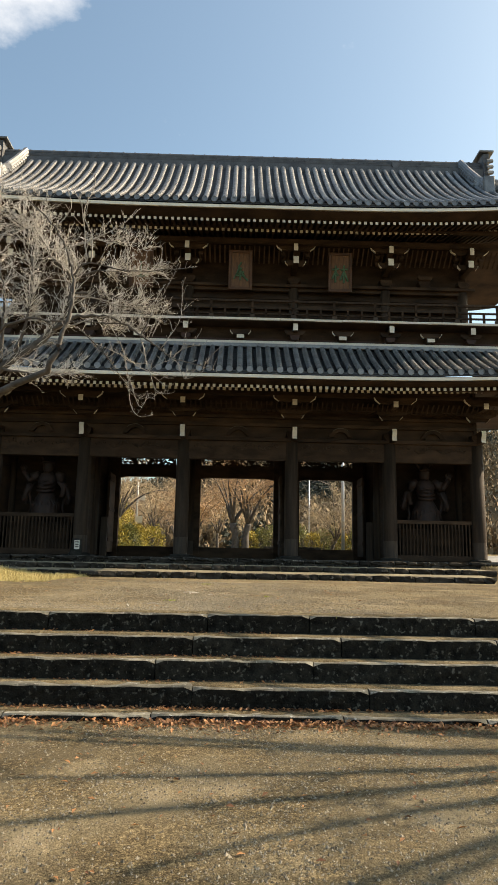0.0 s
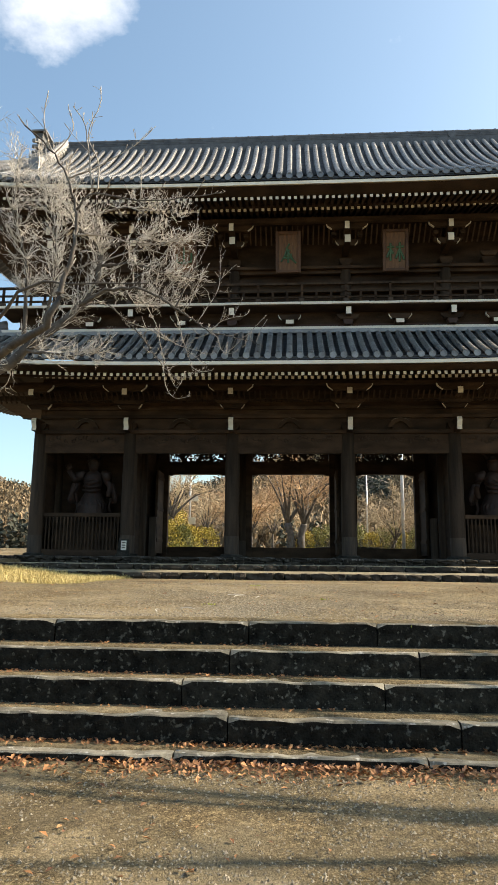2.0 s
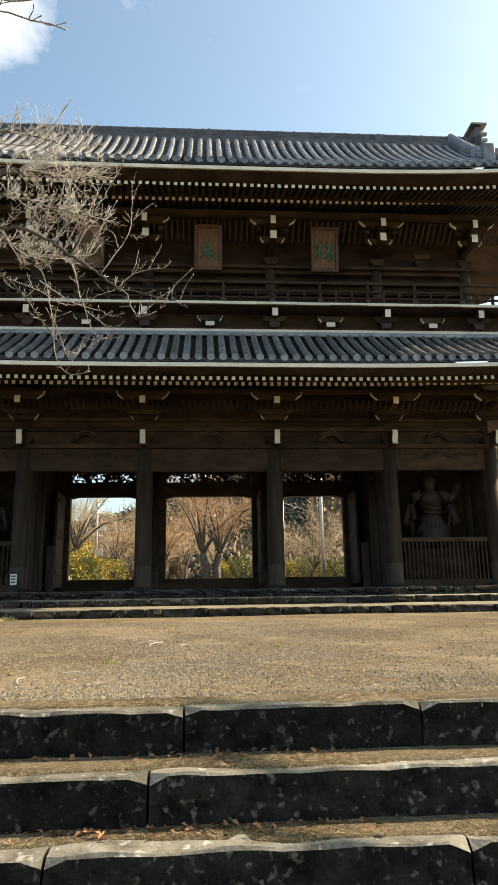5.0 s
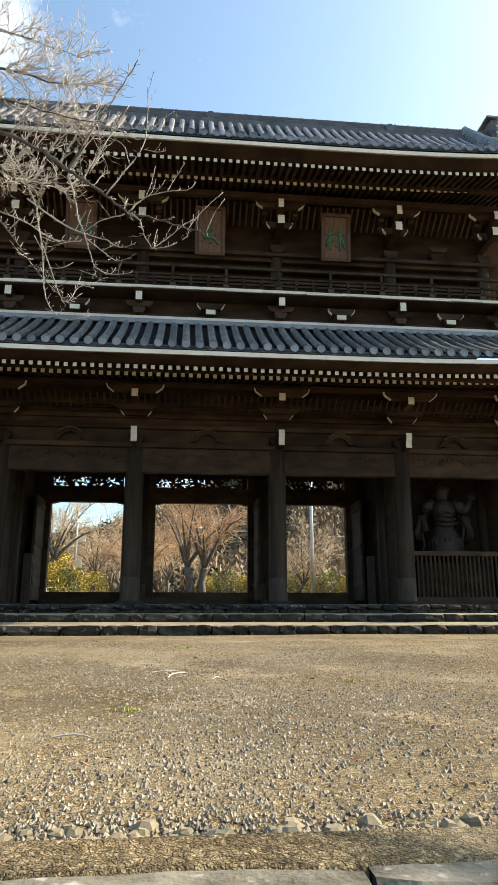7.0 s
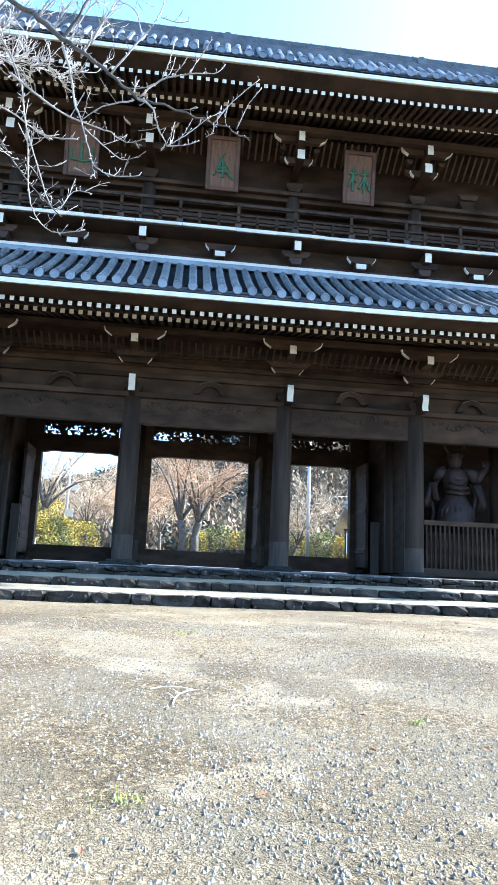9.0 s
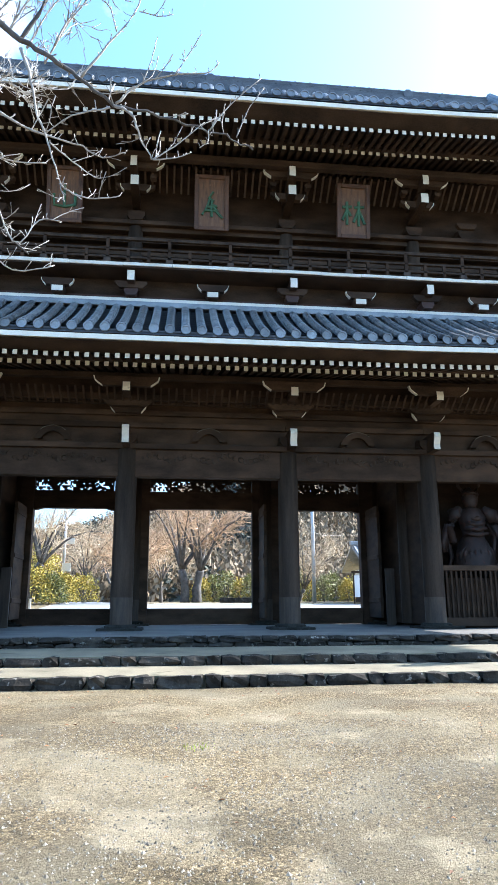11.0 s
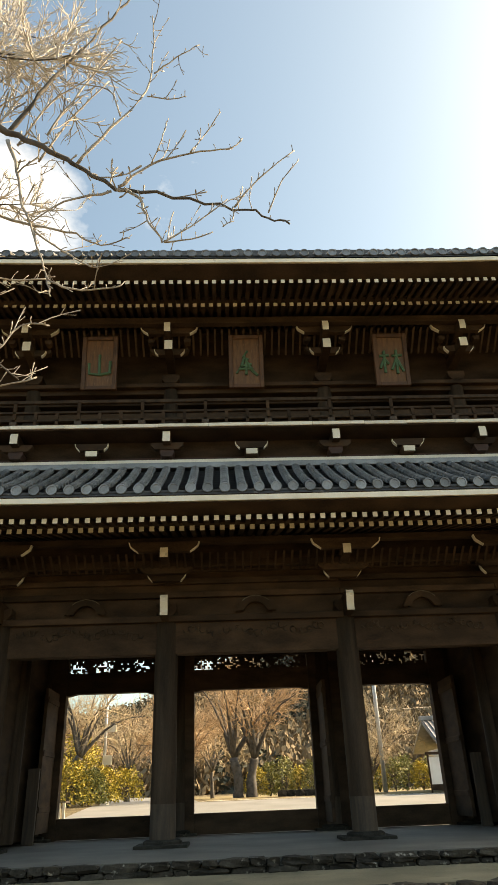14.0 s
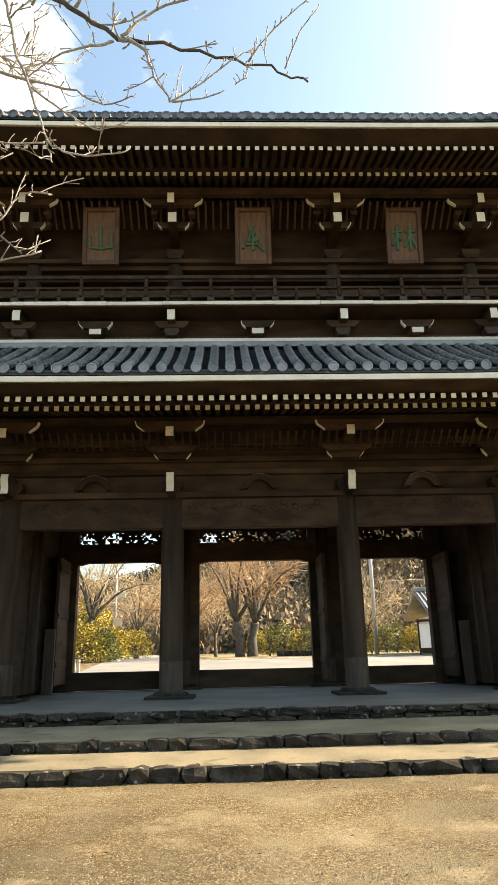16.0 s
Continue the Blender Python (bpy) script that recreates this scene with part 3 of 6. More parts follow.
# lower brackets over the front columns
for x in XC:
    b = bracket_set(x, YF - 0.05, 7.18)
    nose(b, x + (0.05 if x > 0 else -0.02), YF - 0.92, YF, 7.05, 7.58, 0.20, curl=True)
    arm(b, x, YF - 0.45, 8.06, 0.52, 0.24)
    bearing_block(b, x, YF - 0.35, 8.2)
    nose(b, x, YF - 1.5, YF, 8.42, 8.68, 0.21)
    arm(b, x, YF - 1.38, 8.58, 0.92, 0.27)
    for dx in (-0.7, 0, 0.7):
        bearing_block(b, x + dx, YF - 1.2, 8.72, 0.2, 0.14)
    arm(b, x, YF - 0.7, 8.2, 0.72, 0.2, white=False)

# ribs of the eave soffit behind the lower brackets
rb = Soup()
for i in range(118):
    x = -13 + i * 0.2222
    rb.prism([(YF - 1.2, 8.62), (YF - 1.14, 8.6), (YF - 0.62, 8.28), (YF - 0.68, 8.26)], x - 0.03, x + 0.03, "x")
tagged(part("soffit_ribbing", rb, WOOD, gate, "row of slanting soffit ribs"), kind="stuff")

# side bays: guardian statues behind low lattice, walls and boards
for side in (-1, 1):
    xa, xb = side * XC[4], side * XC[5]
    lo, hi = min(xa, xb), max(xa, xb)
    beam("side_wall", (lo + 0.1, YM + 0.05, FLOOR), (hi - 0.1, YM + 0.2, 7.4), WOOD, bevel=0)
    beam("passage_wall", (xa - 0.08, YF + 0.3, FLOOR + 0.1), (xa + 0.08, YR - 0.3, 7.3), WOOD, bevel=0)
    beam("end_wall", (xb - 0.08, YF + 0.3, FLOOR + 0.1), (xb + 0.08, YR - 0.3, 7.3), WOOD, bevel=0)
    beam("rear_wall", (lo + 0.3, YR - 0.06, FLOOR), (hi - 0.3, YR + 0.06, 7.3), WOOD, bevel=0)
    fence = beam("lattice_fence", (lo + 0.3, YF - 0.02, FLOOR + 0.05), (hi - 0.3, YF + 0.1, FLOOR + 0.3), WOOD, "low vertical-bar lattice fence")
    beam("rail", (lo + 0.3, YF + 0.0, 3.5), (hi - 0.3, YF + 0.1, 3.66), WOOD, parent=fence)
    k = lo + 0.4
    while k < hi - 0.35:
        beam("lattice_bar", (k, YF + 0.02, FLOOR + 0.28), (k + 0.055, YF + 0.075, 3.52), WOOD, bevel=0, parent=fence)
        k += 0.155
    ped = beam("statue_pedestal", (lo + 0.6, YF + 0.5, FLOOR), (hi - 0.6, YM - 0.1, 3.3), WOOD, "dark timber statue pedestal")

# ceiling over the passage
beam("passage_ceiling", (XC[1], YF + 0.2, 7.35), (XC[4], YR + 0.1, 7.5), WOOD, "dark board ceiling of the passage", bevel=0)
for i in range(9):
    x = -6 + i * 1.5
    beam("ceiling_joist", (x - 0.07, YF + 0.2, 7.2), (x + 0.07, YR, 7.36), WOOD)

# rear row: frames round the three openings, sills, lintels, pierced panels
OPEN = [(-6.1, -3.2), (-1.9, 1.92), (3.25, 6.05)]
SILL, HEAD = 2.41, 6.0
edges = [XC[1] - 0.1] + [v for o in OPEN for v in o] + [XC[4] + 0.1]
for a, b in zip(edges[0::2], edges[1::2]):
    beam("jamb_wall", (a, YR - 0.2, FLOOR), (b, YR + 0.16, 7.5), WOOD, bevel=0.01)
for a, b in OPEN:
    sill = beam("door_sill", (a, YR - 0.16, FLOOR + 0.02), (b, YR + 0.14, SILL), WOOD)
    lint = Soup()
    lint.prism([(a, HEAD - 0.05), (a + 0.1, HEAD - 0.05), (a + 0.32, HEAD + 0.01), (b - 0.32, HEAD + 0.01), (b - 0.1, HEAD - 0.05), (b, HEAD - 0.05), (b, 6.66), (a, 6.66)], YR - 0.15, YR + 0.13, "y")
    part("lintel", lint, WOOD, gate)
    beam("lintel", (a, YR - 0.15, 7.08), (b, YR + 0.13, 7.5), WOOD)
    pn = Soup()
    r3 = random.Random(int(a * 7) + 3)
    c = 0.052
    nxp, nzp = int((b - a) / c), 8
    for i in range(nxp):
        for j in range(nzp):
            v = 1.2 * noise.noise((a + i * 0.47, j * 0.53, 2.7)) + 0.25 * math.sin(i * 0.33) - 0.07 * abs(j - 3.5)
            if v < 0.02 or r3.random() < 0.22:
                pn.box((a + i * c - 0.004, YR - 0.04, 6.655 + j * c + r3.uniform(-.006, .006)), (a + (i + 1) * c + 0.004, YR + 0.03, 6.655 + (j + 1) * c + 0.006))
    tagged(part("pierced_panel", pn, WOOD, gate, "carved openwork panel over the doorway"), kind="stuff")
# door leaves folded back inside the passage
for x in (-6.35, -2.85, 2.2, 6.3):
    s = Soup().box((x - 0.05, YR - 1.75, FLOOR + 0.25), (x + 0.05, YR - 0.25, HEAD))
    d = part("door_leaf", s, WOOD, gate, "heavy plank door leaf standing open", bevel=0.01)
    for z in (2.6, 4.1, 5.6):
        beam("ledge", (x - 0.08, YR - 1.72, z), (x + 0.08, YR - 0.28, z + 0.16), WOOD, parent=d)
# a pale post leaning by the doorway on either side
for x in (-6.45, 6.55):
    s = Soup().box((x - 0.16, YR - 2.0, FLOOR), (x + 0.16, YR - 1.88, 3.75))
    tagged(part("notice_post", s, WOOD_BASE, None, "tall pale weathered board on the gate floor", bevel=0.01), category="board")


# ---- roofs ----
def lift(x, strength):
    return strength * max(0.0, (abs(x) - 3.0) / (EAVE_X - 3.0)) ** 2.6


def lower_profile(s):
    """Lower roof: s from 0 at the eave to 1 at the wall."""
    return (27.72 + 2.95 * s, 9.20 + 1.66 * s + 0.32 * s * s)


def upper_profile(s):
    return (27.75 + 6.2 * s, 16.47 + 3.95 * s + 1.7 * s * s)


def tile_row(x, prof, s0, s1, strength, rad=0.114, mirror=None):
    """A row of half-round cover tiles down the slope, each lapping over the next, with a round end tile."""
    s = Soup()
    y0, z0 = prof(s0)
    y1, z1 = prof(s1)
    n = max(2, int(math.hypot(y1 - y0, z1 - z0) / 0.32))
    rings = []
    for i in range(n):
        for u, rr in ((i / n, rad * 1.03), ((i + 1) / n, rad * 0.93)):
            t = s0 + (s1 - s0) * u
            y, z = prof(t)
            rings.append((x, y, z + lift(x, strength) * max(0.0, 1 - t) ** 1.5, rr))
    m = 7
    for x_, y, z, rr in rings:
        for a in range(m):
            th = math.pi * (a / (m - 1)) * 1.24 - 0.12 * math.pi
            yy = y if mirror is None else 2 * mirror - y
            s.v.append((x_ + rr * math.cos(th), yy, z + 0.04 + rr * math.sin(th)))
    for i in range(len(rings) - 1):
        for a in range(m - 1):
            s.face([i * m + a, i * m + a + 1, (i + 1) * m + a + 1, (i + 1) * m + a])
    # end disc with a raised rim
    y, z = rings[0][1], rings[0][2] + 0.02
    yy = y if mirror is None else 2 * mirror - y
    sg = -1 if mirror is None else 1
    o = len(s.v)
    for dy, rr in ((0.02, rad * 1.12), (-0.035, rad * 1.12), (-0.035, rad * 0.86), (-0.015, rad * 0.8)):
        for a in range(12):
            th = 2 * math.pi * a / 12
            s.v.append((x + rr * math.cos(th), yy - sg * dy if mirror else yy + dy, z - 0.015 + rr * math.sin(th)))
    for q in range(3):
        for a in range(12):
            b = (a + 1) % 12
            s.face([o + q * 12 + a, o + q * 12 + b, o + (q + 1) * 12 + b, o + (q + 1) * 12 + a])
    s.face([o + 36 + a for a in range(12)])
    return s


def hip_s(x, inner, prof):
    """Where a row that starts outside the gable meets the hip."""
    ax = abs(x)
    if ax <= inner:
        return 1.0
    y0 = prof(0)[0]
    span = prof(1)[0] - y0
    return max(0.06, min(1.0, (EAVE_X - ax) / span))


def pan_sheet(prof, inner, strength, mirror=None):
    """Pan tiles between the rows: hollow troughs with lapping courses."""
    s = Soup()
    pitch = 0.4
    n = int(2 * EAVE_X / pitch)
    for i in range(n):
        xa = -EAVE_X + 0.0 + i * pitch
        xm = xa + pitch / 2
        top = hip_s(xm, inner, prof)
        courses = max(2, int(26 * top)) if prof is upper_profile else max(2, int(12 * top))
        for c in range(courses):
            row = []
            for u, dz in ((c / courses, 0.0), ((c + 1) / courses, -0.028)):
                t = top * u
                y, z = prof(t)
                yy = y if mirror is None else 2 * mirror - y
                for q in range(5):
                    f = q / 4
                    sag = -0.05 * (1 - (2 * f - 1) ** 2)
                    row.append((xa + pitch * f, yy, z + lift(xa + pitch * f, strength) * max(0.0, 1 - t) ** 1.5 + dz + sag))
            o = len(s.v)
            s.v += row
            for q in range(4):
                s.face([o + q, o + q + 1, o + 6 + q, o + 5 + q])
            if c == 0:
                o2 = len(s.v)
                s.v += [(p[0], p[1] + (0.0 if mirror is None else 0.0), p[2] - 0.05) for p in row[:5]]
                for q in range(4):
                    s.face([o + q, o2 + q, o2 + q + 1, o + q + 1])
    return s


def roof(name, prof, inner, strength, label):
    # Pans and bed take the shaded tone, the cover rows the bright one.
    rf = part(name, pan_sheet(prof, inner, strength), TILE_SHADED, gate, label)
    part("pan_tiles", pan_sheet(prof, inner, strength, YM), TILE_SHADED, rf)
    # closed board bed under the tiles, from the eave edge up
    for mirror in (None, YM):
        bed = Soup()
        cols = 76
        for i in range(cols + 1):
            x = -EAVE_X + 2 * EAVE_X * i / cols
            top = hip_s(x, inner, prof)
            y0, z0 = prof(0)
            line = [(y0 - 0.02, z0 - 0.17 + lift(x, strength))]
            for q in range(9):
                t = top * q / 8
                y, z = prof(t)
                line.append((y + 0.03, z - 0.075 + lift(x, strength) * max(0.0, 1 - t) ** 1.5))
            bed.v += [(x, y if mirror is None else 2 * mirror - y, z) for y, z in line]
        for i in range(cols):
            for q in range(9):
                bed.face([i * 10 + q, i * 10 + q + 1, (i + 1) * 10 + q + 1, (i + 1) * 10 + q])
        part("tile_bed", bed, TILE_SHADED, rf)
    rows = int(EAVE_X / 0.4)
    for i in range(-rows, rows + 1):
        x = i * 0.4
        top = hip_s(x, inner, prof)
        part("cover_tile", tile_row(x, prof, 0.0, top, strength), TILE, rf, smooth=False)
    back = Soup()
    for i in range(-rows, rows + 1):
        x = i * 0.4
        t = tile_row(x, prof, 0.0, hip_s(x, inner, prof), strength, mirror=YM)
        o = len(back.v)
        back.v += t.v
        back.f += [[o + q for q in f] for f in t.f]
        back.k += t.k
    part("rear_tile_rows", back, TILE, rf)
    return rf


lower_roof = roof("lower_roof", lower_profile, 12.4, 0.55, "lower tiled skirt roof with round end tiles")
upper_roof = roof("upper_roof", upper_profile, 11.7, 0.75, "upper hip-and-gable roof of grey tiles")


def side_slope(parent, prof, side, strength, inner):
    """The hip roof's end slope, tiled across."""
    s = Soup()
    y0, z0 = prof(0)
    depth = min(EAVE_X - inner, prof(1)[0] - y0)
    n = 60
    for j in range(n + 1):
        y = y0 + (2 * (YM - y0)) * j / n
        e = abs(y - YM) / (YM - y0)
        reach = min(depth, (YM - y0) * (1 - e)) if e < 1 else 0.0
        for q in range(5):
            t = q / 4 * reach / (prof(1)[0] - y0)
            yy, z = prof(t)
            s.v.append((side * (EAVE_X - (yy - y0)), y, z + lift(EAVE_X, strength) * max(0.0, 1 - t) ** 1.5 * e ** 3 + (0.05 if j % 2 else 0.0)))
    for j in range(n):
        for q in range(4):
            s.face([j * 5 + q, j * 5 + q + 1, (j + 1) * 5 + q + 1, (j + 1) * 5 + q])
    part("end_slope", s, TILE_SHADED, parent)


for side in (-1, 1):
    side_slope(lower_roof, lower_profile, side, 0.55, 12.4)
    side_slope(upper_roof, upper_profile, side, 0.75, 11.7)

# boarded soffits under the end slopes, and the end walls above the lower storey
for side in (-1, 1):
    a, b = sorted((side * 10.6, side * 14.9))
    beam("end_soffit", (a, 28.4, 9.5), (b, 2 * YM - 28.4, 9.56), WOOD, bevel=0)
    beam("end_soffit", (a, 28.4, 16.8), (b, 2 * YM - 28.4, 16.86), WOOD, bevel=0)
    beam("end_wall", (side * 10.75 - 0.08, YF, 7.3), (side * 10.75 + 0.08, YR, 9.5), WOOD, bevel=0)
    beam("end_wall", (side * 11.9 - 0.08, 30.8, 9.5), (side * 11.9 + 0.08, 2 * YM - 30.8, 11.2), WOOD, bevel=0)

# main ridge: stacked flat tiles, cap, ornaments
RZ = 21.72
ridge = part("main_ridge", Soup().box((-12.3, YM - 0.55, RZ - 0.62), (12.3, YM + 0.55, RZ + 0.12)), RIDGE, gate, "stacked tile ridge with end ornaments")
for i in range(5):
    part("ridge_course", Soup().box((-12.4, YM - 0.36 + i * 0.02, RZ + 0.12 + i * 0.1), (12.4, YM + 0.36 - i * 0.02, RZ + 0.205 + i * 0.1)), RIDGE, ridge, bevel=0.012)
cp = Soup()
cp.tube([(-12.5, YM, RZ + 0.66), (12.5, YM, RZ + 0.66)], [0.15, 0.15], 10)
part("cap", cp, RIDGE, ridge)
for i in range(42):
    x = -12.3 + i * 0.6
    part("cap_band", Soup().tube([(x, YM, RZ + 0.66), (x + 0.07, YM, RZ + 0.66)], [0.17, 0.17], 10), RIDGE, ridge)
for i in range(61):
    x = -12.0 + i * 0.4
    part("ridge_stud", Soup().tube([(x, YM - 0.68, RZ - 0.3), (x, YM - 0.5, RZ - 0.3)], [0.1, 0.1], 8), RIDGE, ridge)
for x in (-7.8, 0, 7.8):
    part("crest", Soup().tube([(x, YM - 0.4, RZ + 0.38), (x, YM - 0.3, RZ + 0.38)], [0.2, 0.2], 8), RIDGE, ridge, "round relief crest tile")
for side in (-1, 1):
    s = Soup()
    s.prism([(YM - 0.62, RZ - 0.45), (YM + 0.62, RZ - 0.45), (YM + 0.55, RZ + 0.6), (YM + 0.62, RZ + 0.95), (YM, RZ + 1.1), (YM - 0.62, RZ + 0.95), (YM - 0.55, RZ + 0.6)], side * 12.3, side * 12.62, "x")
    o = part("ridge_end_tile", s, RIDGE, ridge, "tall carved ridge-end tile", bevel=0.03)
    for dz in (0.0, 0.32, 0.64):
        part("roll", Soup().tube([(side * 12.4, YM - 0.72, RZ + dz - 0.2), (side * 12.75, YM - 0.66, RZ + dz - 0.12)], [0.13, 0.1], 8), TILE, o)
    part("cap_slab", Soup().box((min(side * 12.1, side * 12.85), YM - 0.7, RZ + 1.02), (max(side * 12.1, side * 12.85), YM + 0.7, RZ + 1.12)), TILE, o, bevel=0.02)


def ridge_line(name, pts, r=0.2):
    """A descending ridge of stacked tiles along a curve."""
    s = Soup()
    for k, (dz, rr) in enumerate(((0.0, 1.15), (0.2, 0.95), (0.36, 0.75))):
        s.tube([(p[0], p[1], p[2] + dz) for p in pts], [r * rr] * len(pts), 8)
    ob = part(name, s, TILE, gate, "descending ridge of stacked tiles")
    for a, b in zip(pts, pts[1:]):
        part("band", Soup().tube([a, Vector(a).lerp(Vector(b), 0.16)], [r * 1.28] * 2, 8), TILE, ob)
    e = pts[-1]
    part("end_tile", Soup().box((e[0] - 0.26, e[1] - 0.2, e[2] - 0.15), (e[0] + 0.26, e[1] + 0.05, e[2] + 0.75)), TILE, ob, "carved end tile", bevel=0.05)


for side in (-1, 1):
    pts = []
    for i in range(15):
        t = 0.97 - 0.47 * i / 14
        y, z = upper_profile(t)
        pts.append((side * (11.25 + 0.25 * i / 14), y, z + 0.12))
    ridge_line("descending_ridge", pts)
    for prof, strength, t0 in ((upper_profile, 0.75, 0.62), (lower_profile, 0.55, 1.0)):
        pts = []
        for i in range(14):
            t = t0 * (1 - i / 13) + 0.02
            y, z = prof(t)
            x = EAVE_X - (y - prof(0)[0])
            pts.append((side * x, y, z + lift(x, strength) * max(0.0, 1 - t) ** 1.5 + 0.12))
        ridge_line("hip_ridge", pts, 0.17)
        s = Soup().tube([(p[0], 2 * YM - p[1], p[2]) for p in pts], [0.2] * len(pts), 8)
        part("rear_hip_ridge", s, TILE, gate)
    # gable wall, barge boards
    s = Soup()
    gy0, gz0 = upper_profile(0.58)
    s.prism([(gy0 + 0.2, gz0 - 0.5), (2 * YM - gy0 - 0.2, gz0 - 0.5), (YM, RZ - 0.2)], side * 11.5, side * 11.62, "x")
    part("gable_wall", s, WOOD, gate)

# top course of the lower roof: pale line against the wall
beam("roof_top_board", (-12.4, 30.42, 11.16), (12.4, 30.66, 11.30), WHITE, "thin white board along the top of the skirt roof")
beam("roof_top_course", (-12.6, 30.3, 10.98), (12.6, 30.72, 11.15), TILE)


# ---- eaves: fascia, rafters ----
def eave(yf, zf, fly, base, strength, wall_y, spacing, parent_name):
    """White-edged eave board, flying rafters and base rafters with white painted ends."""
    s = Soup()
    n = 60
    for i in range(n):
        xa, xb = -EAVE_X + 2 * EAVE_X * i / n, -EAVE_X + 2 * EAVE_X * (i + 1) / n
        la, lb = lift(xa, strength), lift(xb, strength)
        o = len(s.v)
        for x, l in ((xa, la), (xb, lb)):
            s.v += [(x, yf, zf - 0.065 + l), (x, yf, zf + 0.065 + l), (x, yf + 0.5, zf + 0.17 + l), (x, yf + 0.5, zf - 0.02 + l)]
        for a in range(4):
            b = (a + 1) % 4
            s.face([o + a, o + b, o + 4 + b, o + 4 + a])
    ev = part(parent_name, s, WHITE, gate, "white painted eave board", weld=True)
    # soffit boards above the rafters
    so = Soup()
    for i in range(n):
        xa, xb = -EAVE_X + 2 * EAVE_X * i / n, -EAVE_X + 2 * EAVE_X * (i + 1) / n
        o = len(so.v)
        for x in (xa, xb):
            l = lift(x, strength)
            so.v += [(x, yf + 0.04, zf - 0.10 + l), (x, fly[0] + 0.1, fly[1] + 0.10 + l), (x, wall_y, fly[1] + 0.10 + (wall_y - fly[0]) * 0.30 + l * 0.4)]
        so.face([o, o + 1, o + 4, o + 3])
        so.face([o + 1, o + 2, o + 5, o + 4])
    part("soffit", so, WOOD, ev, weld=True)
    for kind, (ry, rz), size, tail in (("flying_rafter", fly, 0.115, 1.9), ("base_rafter", base, 0.12, 2.6)):
        count = int(14.6 / spacing)
        for i in range(-count, count + 1):
            x = i * spacing + (spacing / 2 if kind == "base_rafter" else 0)
            key = parent_name + kind
            if key not in RAFTERS:
                q = Soup()
                h = size * 1.08
                q.v += [(-size / 2, 0, -h / 2), (size / 2, 0, -h / 2), (size / 2, 0, h / 2), (-size / 2, 0, h / 2),
                        (-size / 2, tail, -h / 2 + tail * 0.27), (size / 2, tail, -h / 2 + tail * 0.27), (size / 2, tail, h / 2 + tail * 0.27), (-size / 2, tail, h / 2 + tail * 0.27)]
                for a, f in enumerate(((0, 1, 2, 3), (7, 6, 5, 4), (0, 4, 5, 1), (1, 5, 6, 2), (2, 6, 7, 3), (3, 7, 4, 0))):
                    q.face(list(f), 1 if a == 0 else 0)
                RAFTERS[key] = q.mesh("rafter", [WOOD, WHITE])
            ob = part(kind, RAFTERS[key], None, ev)
            ob.location = (x + rng.uniform(-.006, .006), ry + rng.uniform(-.006, .006), rz + lift(x, strength) + rng.uniform(-.004, .004))
    kb = Soup().box((-EAVE_X + 0.4, base[0] - 0.16, base[1] + 0.07), (EAVE_X - 0.4, base[0] + 0.1, base[1] + 0.17))
    part("eave_purlin", kb, WOOD, ev)
    return ev


RAFTERS = {}
eave(27.66, 8.92, (28.18, 8.63), (29.25, 8.79), 0.5, YF, 0.251, "lower_eave_board")
eave(27.70, 16.16, (28.14, 15.78), (29.45, 16.02), 0.7, 31.4, 0.245, "upper_eave_board")

# ---- upper storey ----
XU = [-10.2, -6.62, -2.4, 2.4, 6.62, 10.2]
YU = 31.3
beam("upper_wall", (-10.4, YU + 0.15, 11.2), (10.4, YU + 0.3, 17.4), WOOD, bevel=0)
beam("upper_wall", (-10.4, 2 * YM - YU - 0.3, 11.2), (10.4, 2 * YM - YU - 0.15, 17.4), WOOD, bevel=0)
for side in (-1, 1):
    beam("upper_wall", (side * 10.4 - 0.08, YU + 0.3, 11.2), (side * 10.4 + 0.08, 2 * YM - YU - 0.3, 17.4), WOOD, bevel=0)
beam("attic_floor", (-10.3, YU + 0.3, 11.8), (10.3, 2 * YM - YU - 0.3, 12.0), WOOD, bevel=0)
for x in XU:
    column(x, YU, 11.9, 14.2, 0.24, "upper_column", foot=False)
for z in (12.3, 13.1, 13.55, 13.95):
    beam("rail", (-10.4, YU - 0.12, z), (10.4, YU + 0.15, z + 0.17), WOOD)
beam("wall_plate", (-10.7, YU - 0.3, 14.1), (10.7, YU + 0.2, 14.24), WOOD)
for x in XU:
    b = bracket_set(x, YU - 0.05, 14.24)
    arm(b, x, YU - 0.85, 14.86, 0.46, 0.2)
    nose(b, x + 0.0, YU - 1.35, YU, 14.78, 15.10, 0.24)
    nose(b, x - 0.03, YU - 1.6, YU, 15.25, 15.58, 0.19)
    arm(b, x, YU - 1.15, 15.44, 0.86, 0.24)
    for dx in (-0.55, 0, 0.55):
        bearing_block(b, x + dx, YU - 1.0, 15.2, 0.2, 0.14)
    arm(b, x, YU - 0.75, 14.95, 0.6, 0.2, white=False)
for a, b in zip(XU, XU[1:]):
    m = (a + b) / 2
    s = bracket_set(m, YU - 0.02, 14.24)
    arm(s, m, YU - 0.3, 14.55, 0.34, 0.2, white=False)
beam("eave_beam", (-12.3, YU - 1.5, 15.62), (12.3, YU - 1.28, 15.84), WOOD)
rb = Soup()
for i in range(118):
    x = -13 + i * 0.2222
    rb.prism([(YU - 1.2, 15.6), (YU - 1.14, 15.58), (YU - 0.5, 15.1), (YU - 0.56, 15.08)], x - 0.03, x + 0.03, "x")
tagged(part("soffit_ribbing", rb, WOOD, gate, "row of slanting soffit ribs"), kind="stuff")

